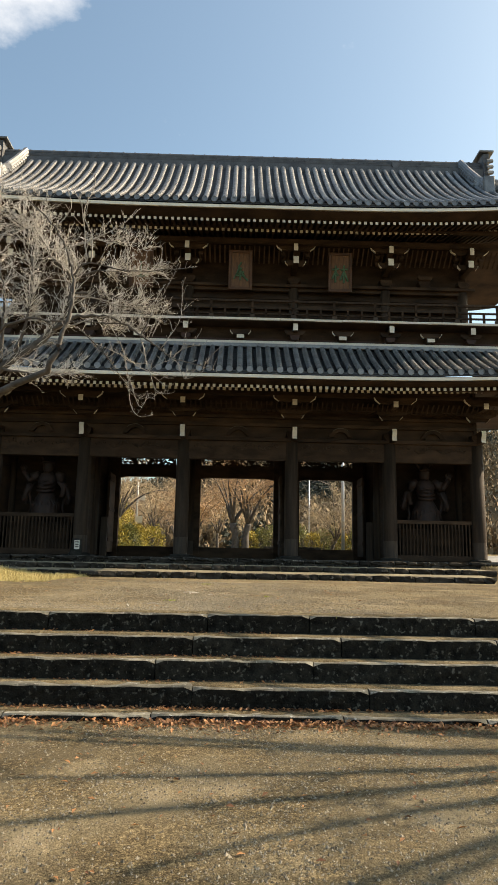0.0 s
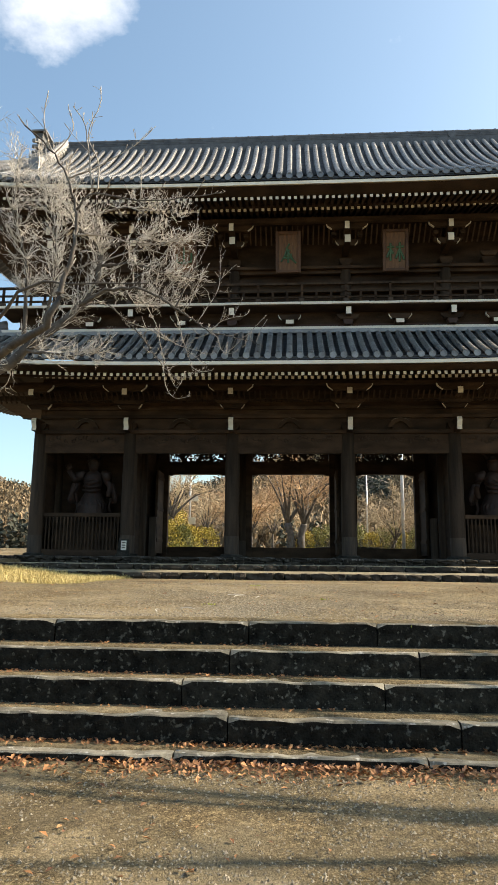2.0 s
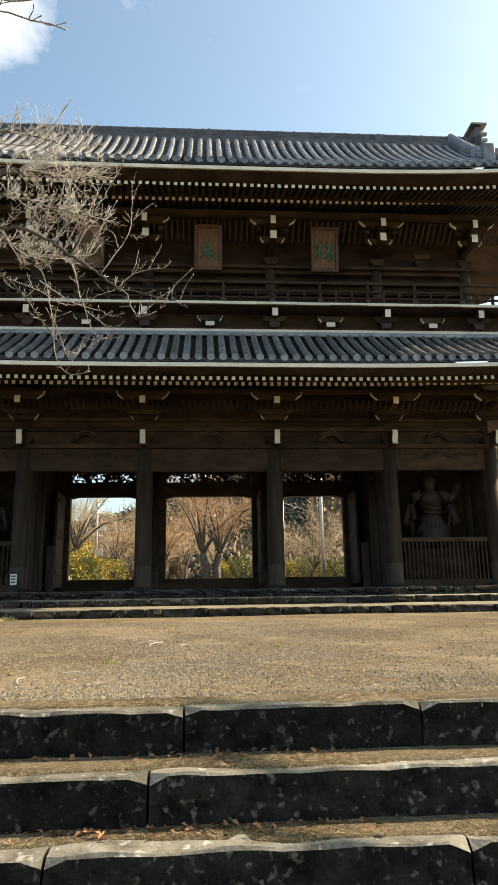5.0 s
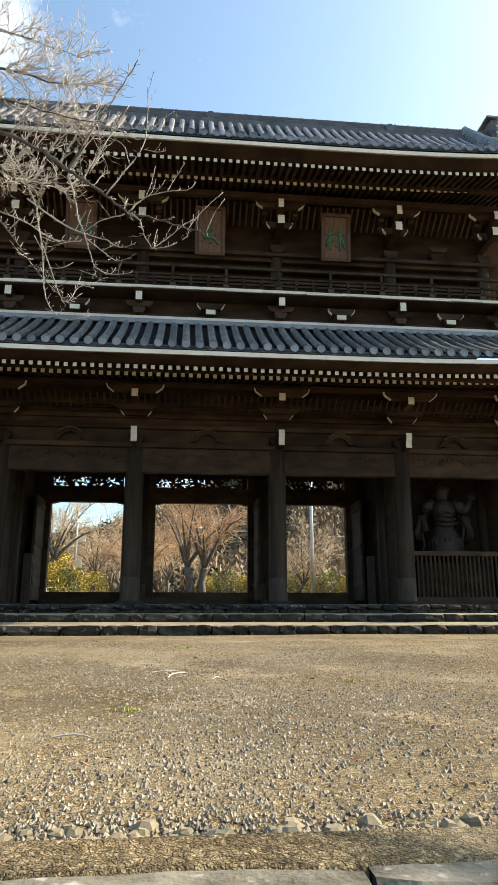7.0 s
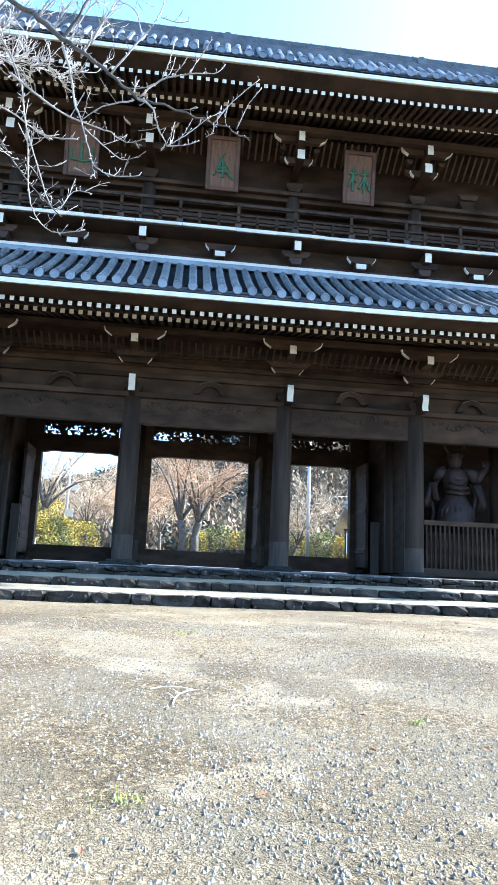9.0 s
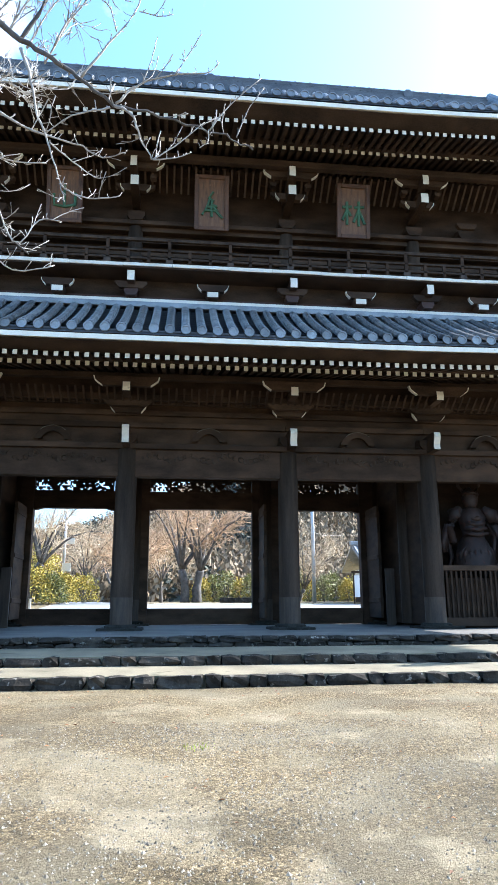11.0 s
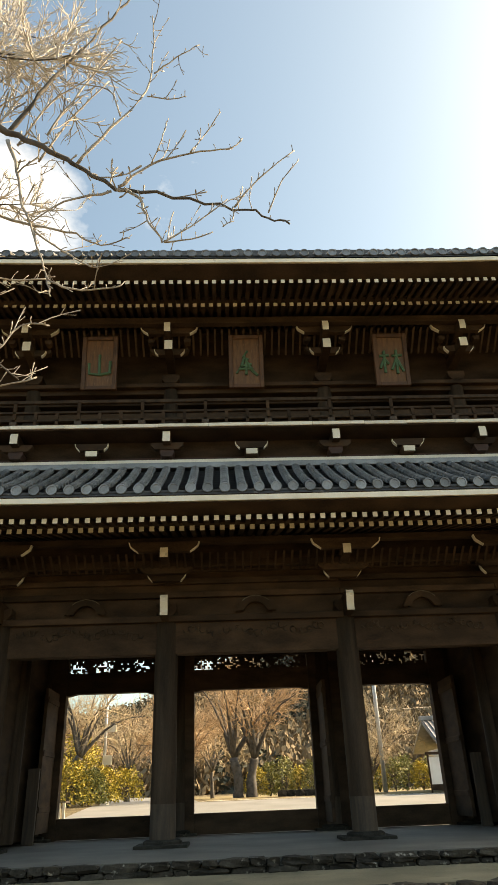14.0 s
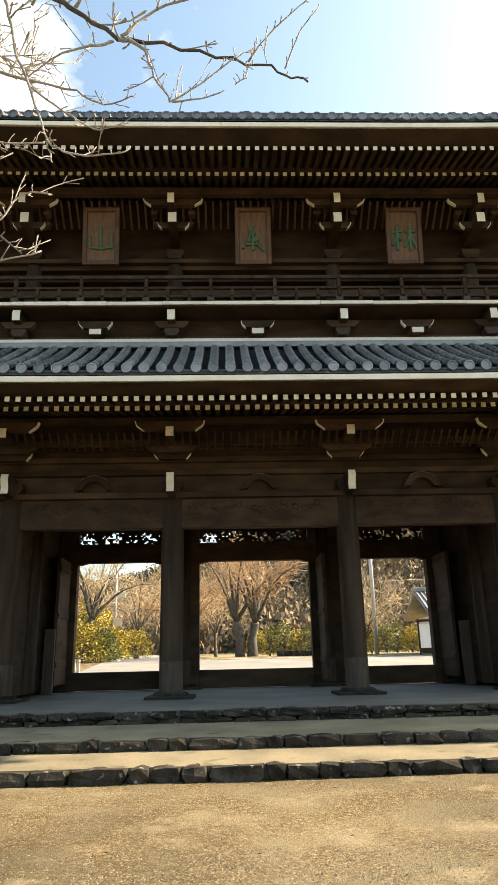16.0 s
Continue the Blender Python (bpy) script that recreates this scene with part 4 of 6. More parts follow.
# balcony: white-edged floor, supports and handrail
balcony = beam("balcony_floor", (-12.3, 29.92, 12.02), (12.3, YU + 0.2, 12.12), WOOD, "plank balcony floor", bevel=0)
k = -12.3
while k < 12.3:
    w = rng.uniform(1.0, 1.9)
    beam("edge_board", (k + 0.004, 29.88, 12.06 + rng.uniform(-.008, .008)), (min(k + w, 12.3) - 0.004, 30.06, 12.16 + rng.uniform(-.01, .01)), WHITE, bevel=0.006, parent=balcony)
    k += w
beam("balcony_skirt", (-11.6, 30.75, 11.2), (11.6, 30.85, 12.02), WOOD, bevel=0, parent=balcony)
beam("skirt_rail", (-11.6, 30.66, 11.32), (11.6, 30.78, 11.48), WOOD_RED, "red-stained rail under the balcony", parent=balcony)
bays = []
for a, b in zip(XU, XU[1:]):
    bays += [(a, True), ((a + b) / 2, False)]
bays += [(XU[-1], True)]
for x, major in bays:
    o = part("balcony_bracket", Soup().prism([(x - 0.14, 11.35), (x + 0.14, 11.35), (x + 0.2, 11.46), (x + 0.2, 11.56), (x - 0.2, 11.56), (x - 0.2, 11.46)], 30.3, 30.7, "y"), WOOD_RED if major else WOOD, gate)
    arm(o, x, 30.35, 11.56, 0.46, 0.2, white=not major)
    if major:
        nose(o, x, 30.02, 30.6, 11.68, 11.99, 0.21, curl=False)
    else:
        part("painted_block", Soup().box((x - 0.16, 30.28, 11.38), (x + 0.16, 30.31, 11.54)), WHITE, o, "white painted block")
# handrail
k = -12.1
i = 0
while k <= 12.11:
    tall = i % 3 == 0
    s = Soup().box((k - 0.045, 30.0, 12.14), (k + 0.045, 30.09, 13.0 if tall else 12.62))
    p = part("baluster", s, WOOD, gate)
    if tall:
        part("foot_cap", Soup().box((k - 0.1, 29.97, 12.14), (k + 0.1, 30.12, 12.34)), WOOD_BASE, p)
    k, i = k + 0.6, i + 1
for z, h in ((12.36, 0.07), (12.62, 0.07), (12.95, 0.1)):
    beam("handrail", (-12.3, 30.0, z), (12.3, 30.1, z + h), WOOD_COL, bevel=0.01)


# ---- name plaques under the upper eave ----
def plaque(x, strokes, label):
    w, h = 1.06, 1.78
    ob = thing("name_plaque", label, "plaque", "name plaques", at=(x, 30.5, 13.68))
    part("panel", Soup().box((-w / 2 + 0.1, -0.03, 0.1), (w / 2 - 0.1, 0.03, h - 0.1)), WOOD_WARM, ob, "warm brown board")
    for lo, hi in (((-w / 2, -0.09, 0), (-w / 2 + 0.13, 0.05, h)), ((w / 2 - 0.13, -0.09, 0), (w / 2, 0.05, h)),
                   ((-w / 2 + 0.13, -0.09, 0), (w / 2 - 0.13, 0.05, 0.13)), ((-w / 2 + 0.13, -0.09, h - 0.13), (w / 2 - 0.13, 0.05, h))):
        part("frame", Soup().box(lo, hi), WOOD_FRAME, ob, "reddish-brown frame", bevel=0.02)
    for pts in strokes:
        s = Soup().tube([(a * 0.42, -0.05, h * 0.44 + b * 0.5) for a, b in pts], [0.045] * len(pts), 6)
        part("brush_stroke", s, GREEN, ob, "green painted brush stroke")
    for v in (-0.4, 0.4):
        part("hanger", Soup().box((v - 0.03, 0.05, h - 0.3), (v + 0.03, 0.75, h - 0.22)), WOOD, ob)
    ob.rotation_euler = (radians(8), 0, 0)
    return ob


plaque(-4.49, [[(0, 0.75), (0, -0.55)], [(-0.75, 0.2), (-0.7, -0.5), (0.05, -0.58), (0.75, -0.45)], [(0.75, 0.3), (0.75, -0.5)]], "brown wooden plaque with a green brushed character")
plaque(-0.06, [[(0.1, 0.9), (-0.2, 0.5), (0.15, 0.3)], [(-0.1, 0.5), (-0.3, 0.0), (-0.7, -0.6)], [(0.0, 0.4), (0.0, -0.7)], [(-0.3, -0.1), (0.4, 0.0)],
             [(0.1, 0.1), (0.4, -0.4), (0.8, -0.75)], [(-0.5, -0.3), (0.5, -0.3)]], "brown wooden plaque with a green brushed character")
plaque(4.41, [[(-0.5, 0.8), (-0.5, -0.7)], [(-0.85, 0.45), (-0.15, 0.5)], [(-0.5, 0.3), (-0.85, -0.4)], [(-0.5, 0.3), (-0.2, -0.1)], [(0.4, 0.85), (0.4, -0.75)],
              [(0.05, 0.45), (0.8, 0.5)], [(0.4, 0.3), (0.0, -0.5)], [(0.4, 0.3), (0.85, -0.6)]], "brown wooden plaque with a green brushed character")


# ---- guardian statues in the side bays ----
def guardian(x, flip):
    """A plain standing guardian figure with raised arm and flying scarf, as one mesh."""
    s = Soup()
    y, z0 = YF + 1.35, 3.3
    f = -1 if flip else 1
    for sx in (-0.28, 0.28):
        s.tube([(x + sx * 1.25, y, z0), (x + sx * 1.1, y - 0.08, z0 + 0.6), (x + sx * 0.7, y, z0 + 1.15)], [0.17, 0.2, 0.26], 10)
    s.tube([(x, y, z0 + 0.85), (x, y, z0 + 1.1), (x + 0.02 * f, y - 0.05, z0 + 1.45), (x, y - 0.05, z0 + 1.95), (x, y, z0 + 2.2), (x, y, z0 + 2.35)],
           [0.40, 0.43, 0.33, 0.45, 0.36, 0.15], 14)
    s.tube([(x, y - 0.05, z0 + 2.28), (x, y - 0.06, z0 + 2.45), (x, y - 0.05, z0 + 2.66), (x, y, z0 + 2.85), (x, y, z0 + 3.0)], [0.15, 0.24, 0.27, 0.18, 0.06], 12)
    s.tube([(x + f * 0.45, y, z0 + 2.1), (x + f * 0.85, y - 0.1, z0 + 1.95), (x + f * 1.1, y - 0.15, z0 + 2.35)], [0.18, 0.15, 0.12], 8)
    s.tube([(x - f * 0.45, y, z0 + 2.1), (x - f * 0.8, y - 0.1, z0 + 1.6), (x - f * 0.75, y - 0.25, z0 + 1.15)], [0.18, 0.15, 0.12], 8)
    for a in (-1, 1):
        s.tube([(x + a * 0.16, y, z0 + 2.8), (x + a * 0.36, y, z0 + 3.05), (x + a * 0.34, y, z0 + 3.4), (x + a * 0.22, y, z0 + 3.6)], [0.05, 0.05, 0.04, 0.02], 6)
        s.tube([(x + a * 0.55, y + 0.1, z0 + 2.0), (x + a * 0.85, y + 0.1, z0 + 1.4), (x + a * 0.7, y + 0.1, z0 + 0.7), (x + a * 0.9, y + 0.1, z0 + 0.2)], [0.05, 0.09, 0.08, 0.03], 6)
    # armoured skirt, breastplate, shoulder guards and sleeve folds
    s.tube([(x, y - 0.02, z0 + 1.35), (x, y - 0.04, z0 + 1.1), (x, y - 0.05, z0 + 0.75), (x, y, z0 + 0.4)], [0.36, 0.5, 0.62, 0.68], 12, cap=False)
    for q in range(11):
        th = math.pi + (q - 5) * 0.28
        px, py = x + 0.6 * math.sin(th), y + 0.58 * math.cos(th)
        s.tube([(px * 0.4 + x * 0.6, y - 0.38, z0 + 1.2), (px, py, z0 + 0.8), (px, py, z0 + 0.35)], [0.05, 0.085, 0.05], 6)
    for q in range(4):
        s.tube([(x - 0.4 + 0.03 * q, y - 0.3, z0 + 1.45 + 0.17 * q), (x, y - 0.5, z0 + 1.38 + 0.17 * q), (x + 0.4 - 0.03 * q, y - 0.3, z0 + 1.45 + 0.17 * q)], [0.05, 0.08, 0.05], 6)
    for a in (-1, 1):
        s.tube([(x + a * 0.4, y - 0.1, z0 + 2.3), (x + a * 0.62, y - 0.12, z0 + 2.1), (x + a * 0.72, y - 0.1, z0 + 1.85)], [0.1, 0.24, 0.12], 8)
        for q in range(3):
            s.tube([(x + a * (0.7 + 0.08 * q), y - 0.1, z0 + 1.75), (x + a * (0.95 + 0.06 * q), y - 0.06, z0 + 1.3 - 0.12 * q), (x + a * (0.82 + 0.09 * q), y - 0.02, z0 + 0.85)], [0.1, 0.11, 0.03], 6)
    for q in range(5):
        th = (q - 2) * 0.5
        s.tube([(x + f * 1.1, y - 0.15, z0 + 2.3), (x + f * 1.1 + 0.2 * math.sin(th), y - 0.2, z0 + 2.45 + 0.2 * math.cos(th))], [0.05, 0.025], 5)
    s.tube([(x - 0.28, y - 0.1, z0 + 2.76), (x, y - 0.3, z0 + 2.8), (x + 0.28, y - 0.1, z0 + 2.76)], [0.05, 0.06, 0.05], 6)
    ob = part("guardian_statue", s, STATUE, None, "dim reddish-brown wooden guardian statue in the gate's end bay", smooth=True)
    tagged(ob, category="statue", group="guardian statues")


guardian(8.75, False)
guardian(-8.75, True)

# ---- small sign board by a column ----
sign = thing("sign_board", "small grey stone sign with a white panel beside a column", "sign", at=(-6.75, 31.0, FLOOR))
part("slab", Soup().prism([(-0.27, 0), (0.27, 0), (0.22, 0.72), (-0.16, 0.74)], -0.06, 0.06, "y"), STEP, sign, bevel=0.015)
part("panel", Soup().box((-0.07, -0.075, 0.28), (0.15, -0.06, 0.66)), WHITE, sign, "white panel")
for z in (0.36, 0.46, 0.56):
    part("mark", Soup().box((-0.03, -0.08, z), (0.11, -0.075, z + 0.04)), WOOD, sign)

# ---- trees ----
def wander(r, d, amount):
    return (d + Vector((r.uniform(-1, 1), r.uniform(-1, 1), r.uniform(-1, 1))) * amount).normalized()


def shoot(s, r, p, d, length, rad, level, spread, lift_up, kids, k=0, wild=0.42):
    """A crooked branch with side shoots, recursively."""
    n = 5 if level > 1 else 4
    pts, q, dd = [Vector(p)], Vector(p), Vector(d).normalized()
    for i in range(n):
        dd = wander(r, dd + Vector((0, 0, lift_up * 0.12)), wild)
        q = q + dd * length / n
        pts.append(q.copy())
    radii = [rad * (1 - 0.72 * i / n) for i in range(n + 1)]
    s.tube(pts, radii, 5 if level > 1 else 3, k, cap=False)
    if level > 0:
        for i in range(kids[level]):
            t = r.uniform(0.15, 1.0)
            j = min(n - 1, int(t * n))
            base = pts[j].lerp(pts[j + 1], t * n - j)
            axis = (pts[j + 1] - pts[j]).normalized()
            side = wander(r, axis, spread)
            shoot(s, r, base, side, length * r.uniform(0.38, 0.62), max(0.0046, radii[j] * r.uniform(0.5, 0.7)), level - 1, spread, lift_up, kids, k, wild)


def limb(name, parent, pts, r0, r1, mat=None):
    """A smooth limb through a few guide points."""
    P = [Vector(p) for p in pts]
    out = []
    for i in range(len(P) - 1):
        a, b, c, d = P[max(i - 1, 0)], P[i], P[i + 1], P[min(i + 2, len(P) - 1)]
        for u in (0, 0.25, 0.5, 0.75):
            out.append(0.5 * (2 * b + (c - a) * u + (2 * a - 5 * b + 4 * c - d) * u * u + (3 * b - a - 3 * c + d) * u ** 3))
    out.append(P[-1])
    rr = random.Random(len(out) + int(P[0].x * 100))
    out = [o + Vector((rr.uniform(-1, 1), rr.uniform(-1, 1), rr.uniform(-1, 1))) * min(0.04, r0 * 0.6) for o in out]
    n = len(out) - 1
    radii = [(r1 + (r0 - r1) * (1 - i / n) ** 1.7) * rr.uniform(0.9, 1.1) for i in range(n + 1)]
    part(name, Soup().tube(out, radii, 8), mat or BARK, parent, smooth=True)
    return out, radii


cherry = thing("cherry_tree", "bare old cherry tree with pale drooping twigs", "tree", at=(0, 0, 0))
FORK = (-7.7, 16.7, 3.6)
limb("trunk", cherry, [(-8.6, 16.6, 0.95), (-8.4, 16.6, 1.8), (-8.0, 16.7, 2.8), FORK], 0.34, 0.25)
crown, spurs = Soup(), Soup()
tr = random.Random(21)


def bough(pts, r0, r1, n, ln):
    """A limb of the crown with crooked, forking side shoots."""
    line, radii = limb("limb", cherry, pts, r0, r1)
    m = len(line)
    for i in range(int(n * 2.3)):
        t = tr.uniform(0.25, 1.0)
        j = min(m - 2, int(t * (m - 1)))
        axis = (line[j + 1] - line[j]).normalized()
        d = wander(tr, axis * 0.55 + Vector((0.12, 0, 0.2)), 0.9)
        shoot(crown, tr, line[j], d, ln * tr.uniform(0.4, 1.15), min(0.012, max(0.0075, radii[j] * 0.6)), 2, 0.75, 0.6, (0, 3, 4), wild=0.34)


def spray(plan, y, r0, r1, gap=0.055, size=0.09):
    """A thin branch given in x and z, set with short budded spurs and a few longer whips."""
    line, radii = limb("branch", cherry, [(x, y + 0.05 * noise.noise((x * 3, z * 3, 1.0)), z) for x, z in plan], r0 * 1.2, r1 * 1.4, SPUR if r0 < 0.012 else BARK)
    for a, b, r in zip(line, line[1:], radii):
        axis = b - a
        for q in range(max(1, int(axis.length / gap))):
            p = a.lerp(b, tr.random())
            d = wander(tr, axis.normalized() * 0.5 + Vector((0, 0, 0.45)), 0.9)
            long = size * (tr.uniform(1.5, 3.2) if tr.random() < 0.2 else tr.uniform(0.25, 0.9))
            pts, e = [p], p
            for w in range(3):
                d = wander(tr, d + Vector((0, 0, 0.2)), 0.3)
                e = e + d * long / 3
                pts.append(e)
            w = min(0.0062, max(0.0034, r * 0.55))
            spurs.tube(pts + [e + d * 0.010], [w, w * 0.8, w * 0.65, w * 1.15, w * 0.3], 4, cap=False)
            if long > size * 1.4:
                for w2 in range(2):
                    f = pts[1].lerp(pts[2], tr.random())
                    g = f + wander(tr, d, 0.8) * size * tr.uniform(0.4, 0.9)
                    spurs.tube([f, f.lerp(g, 0.6), g], [w * 0.6, w * 0.55, w * 0.8], 4, cap=False)


bough([FORK, (-6.6, 16.6, 4.9), (-5.25, 16.5, 5.8), (-4.2, 16.5, 6.7), (-3.8, 16.5, 7.75), (-4.3, 16.3, 8.4), (-4.67, 16.1, 9.05)], 0.17, 0.03, 50, 0.75)
bough([(-3.8, 16.5, 8.0), (-3.1, 16.6, 8.2), (-2.5, 16.8, 8.2), (-1.9, 16.9, 8.4)], 0.03, 0.004, 26, 0.5)
bough([(-3.8, 16.5, 7.6), (-3.0, 16.3, 7.5), (-2.4, 16.2, 7.25), (-1.8, 16.1, 7.1)], 0.03, 0.004, 22, 0.42)
bough([(-4.0, 16.5, 8.7), (-3.4, 16.9, 9.1), (-2.8, 17.1, 9.1), (-2.3, 17.2, 9.0)], 0.028, 0.004, 20, 0.5)
bough([(-4.2, 16.5, 6.9), (-3.5, 16.9, 7.2), (-2.9, 17.2, 7.0), (-2.3, 17.4, 7.2)], 0.028, 0.004, 24, 0.45)
bough([(-5.3, 16.5, 5.8), (-4.6, 16.2, 5.6), (-4.0, 16.0, 5.5), (-3.4, 15.9, 5.6)], 0.04, 0.004, 20, 0.4)
bough([(-5.0, 16.5, 6.1), (-4.6, 16.1, 7.1), (-4.6, 15.9, 8.2), (-4.9, 15.8, 9.2)], 0.05, 0.005, 40, 0.65)
bough([(-5.3, 16.5, 5.8), (-5.2, 16.2, 7.2), (-5.5, 16.0, 8.6), (-5.4, 15.9, 9.8)], 0.06, 0.005, 40, 0.7)
bough([(-6.6, 16.6, 4.9), (-6.8, 15.8, 6.6), (-6.6, 15.2, 8.4), (-6.1, 15.0, 9.6)], 0.09, 0.006, 34, 0.8)
bough([FORK, (-9.2, 17.2, 5.5), (-10.2, 17.6, 7.5), (-10.8, 17.8, 9.5)], 0.15, 0.015, 14, 1.0)
# the long bough over the path, its forks and hanging ends
OVER = 16.2
limb("limb", cherry, [(-4.2, 16.45, 6.7), (-3.6, 16.3, 6.95), (-3.0, OVER, 6.95), (-2.45, OVER, 6.73)], 0.05, 0.022)
spray([(-2.45, 6.73), (-2.18, 6.54), (-1.95, 6.37), (-1.75, 6.23), (-1.49, 6.02), (-1.14, 5.94), (-0.78, 5.86), (-0.58, 5.80), (-0.47, 5.71)], OVER, 0.021, 0.0035)
spray([(-2.18, 6.54), (-2.03, 6.86), (-1.86, 7.24), (-1.61, 7.74), (-1.45, 8.12)], OVER, 0.015, 0.005)
spray([(-1.73, 6.24), (-1.54, 6.53), (-1.33, 6.91), (-1.30, 7.32), (-1.32, 7.78)], OVER, 0.009, 0.003)
spray([(-1.29, 7.11), (-1.15, 7.26), (-0.98, 7.41)], OVER, 0.005, 0.0025, size=0.06)
spray([(-1.33, 6.86), (-1.19, 6.83), (-1.07, 6.85)], OVER, 0.004, 0.0025, size=0.05)
spray([(-1.49, 6.65), (-1.57, 6.88), (-1.81, 7.03)], OVER, 0.005, 0.0025, size=0.05)
spray([(-1.47, 6.03), (-1.28, 6.23), (-1.04, 6.31), (-0.81, 6.34), (-0.71, 6.47)], OVER, 0.008, 0.0028)
spray([(-1.04, 6.31), (-0.95, 6.52), (-0.85, 6.69)], OVER, 0.005, 0.0025, size=0.06)
spray([(-1.28, 6.24), (-1.22, 6.42), (-1.19, 6.60)], OVER, 0.004, 0.0025, size=0.05)
spray([(-1.49, 6.02), (-1.34, 5.91), (-1.28, 5.73), (-1.19, 5.56)], OVER, 0.010, 0.004)
spray([(-1.19, 5.56), (-1.04, 5.68), (-0.82, 5.92)], OVER, 0.005, 0.0025)
spray([(-1.19, 5.56), (-1.04, 5.59), (-0.91, 5.66)], OVER, 0.005, 0.0025)
spray([(-1.51, 5.99), (-1.77, 5.87), (-1.96, 5.72)], OVER, 0.007, 0.003)
spray([(-2.18, 6.46), (-2.08, 6.16), (-2.01, 5.86), (-1.91, 5.59), (-1.83, 5.34), (-1.78, 5.18)], OVER, 0.011, 0.003)
spray([(-1.83, 5.34), (-1.73, 5.26), (-1.57, 5.22), (-1.41, 5.26)], OVER, 0.006, 0.0028)
spray([(-2.6, 6.1), (-2.12, 5.78), (-1.92, 5.70), (-1.69, 5.64), (-1.54, 5.58), (-1.38, 5.62)], OVER, 0.009, 0.0028)
spray([(-1.92, 5.65), (-1.75, 5.52), (-1.61, 5.41), (-1.54, 5.39)], OVER, 0.005, 0.0025)
spray([(-0.78, 5.86), (-0.63, 6.08), (-0.39, 6.35)], OVER, 0.005, 0.0025, size=0.06)
spray([(-0.58, 5.82), (-0.49, 6.06), (-0.37, 6.26)], OVER, 0.004, 0.0022, size=0.05)
spray([(-0.79, 5.86), (-0.79, 5.76), (-0.85, 5.70)], OVER, 0.004, 0.0022, size=0.05)
# the fringe of twigs before the upper storey
limb("limb", cherry, [(-4.2, 16.5, 6.7), (-4.0, 16.9, 6.95), (-3.8, 17.2, 7.03)], 0.04, 0.016)
spray([(-3.8, 7.03), (-3.10, 6.35), (-2.73, 5.82), (-2.23, 5.31)], 17.2, 0.014, 0.004, 0.035, 0.13)
spray([(-3.4, 6.65), (-2.9, 6.45), (-2.5, 6.2), (-2.15, 6.2)], 17.2, 0.009, 0.004, 0.035, 0.13)
spray([(-3.0, 6.95), (-2.6, 6.3), (-2.45, 5.7), (-2.16, 4.98), (-2.0, 5.17), (-1.83, 5.15)], 16.4, 0.008, 0.003, 0.04, 0.1)
spray([(-2.45, 5.7), (-2.35, 5.0), (-2.14, 4.75), (-1.86, 4.80)], 16.4, 0.006, 0.003, 0.04, 0.1)
for k in range(9):
    x0 = -2.9 + 0.12 * k
    spray([(x0, 6.9 - 0.05 * k), (x0 + 0.18, 7.2 - 0.03 * k), (x0 + 0.42, 7.3 + 0.07 * (k % 3))], OVER + 0.08 * (k % 4), 0.007, 0.0035, 0.035, 0.13)
# the bough that reaches forward over the lower steps, with its level arm and upright shoots
FORE = 10.2
limb("limb", cherry, [FORK, (-6.0, 14.0, 4.1), (-3.9, 11.6, 3.8), (-2.6, 10.4, 3.95), (-2.26, FORE, 4.29)], 0.11, 0.035)
spray([(-2.26, 4.29), (-2.20, 4.56), (-2.13, 4.95), (-2.16, 5.26), (-2.29, 5.64), (-2.47, 5.97), (-2.83, 6.30)], FORE, 0.026, 0.006, 0.06, 0.12)
spray([(-2.15, 5.26), (-1.95, 5.42), (-1.49, 5.32), (-0.85, 5.37), (-0.57, 5.40)], FORE, 0.012, 0.003, 0.045, 0.11)
spray([(-1.98, 5.44), (-2.06, 5.97), (-2.12, 6.27), (-2.26, 6.48)], FORE, 0.008, 0.003, 0.05, 0.12)
spray([(-1.93, 5.43), (-1.94, 5.78), (-2.07, 6.11), (-1.96, 6.48), (-1.96, 6.69)], FORE, 0.008, 0.003, 0.05, 0.12)
spray([(-2.27, 5.61), (-2.01, 5.71), (-1.73, 5.84), (-1.52, 6.01), (-1.37, 6.19)], FORE, 0.008, 0.003, 0.05, 0.11)
spray([(-1.46, 5.33), (-1.48, 5.65), (-1.45, 5.91)], FORE, 0.005, 0.0025, 0.05, 0.09)
spray([(-2.47, 5.97), (-2.56, 6.30), (-2.54, 6.65)], FORE, 0.006, 0.003, 0.05, 0.11)
spray([(-2.43, 5.90), (-2.23, 6.17), (-2.32, 6.48)], FORE, 0.006, 0.003, 0.05, 0.11)
spray([(-2.12, 4.95), (-1.82, 4.94), (-1.54, 4.86), (-1.21, 4.84), (-0.94, 4.94)], FORE, 0.010, 0.003, 0.045, 0.1)
spray([(-2.12, 4.58), (-1.80, 4.68), (-1.42, 4.78), (-0.98, 4.66)], FORE, 0.008, 0.003, 0.045, 0.1)
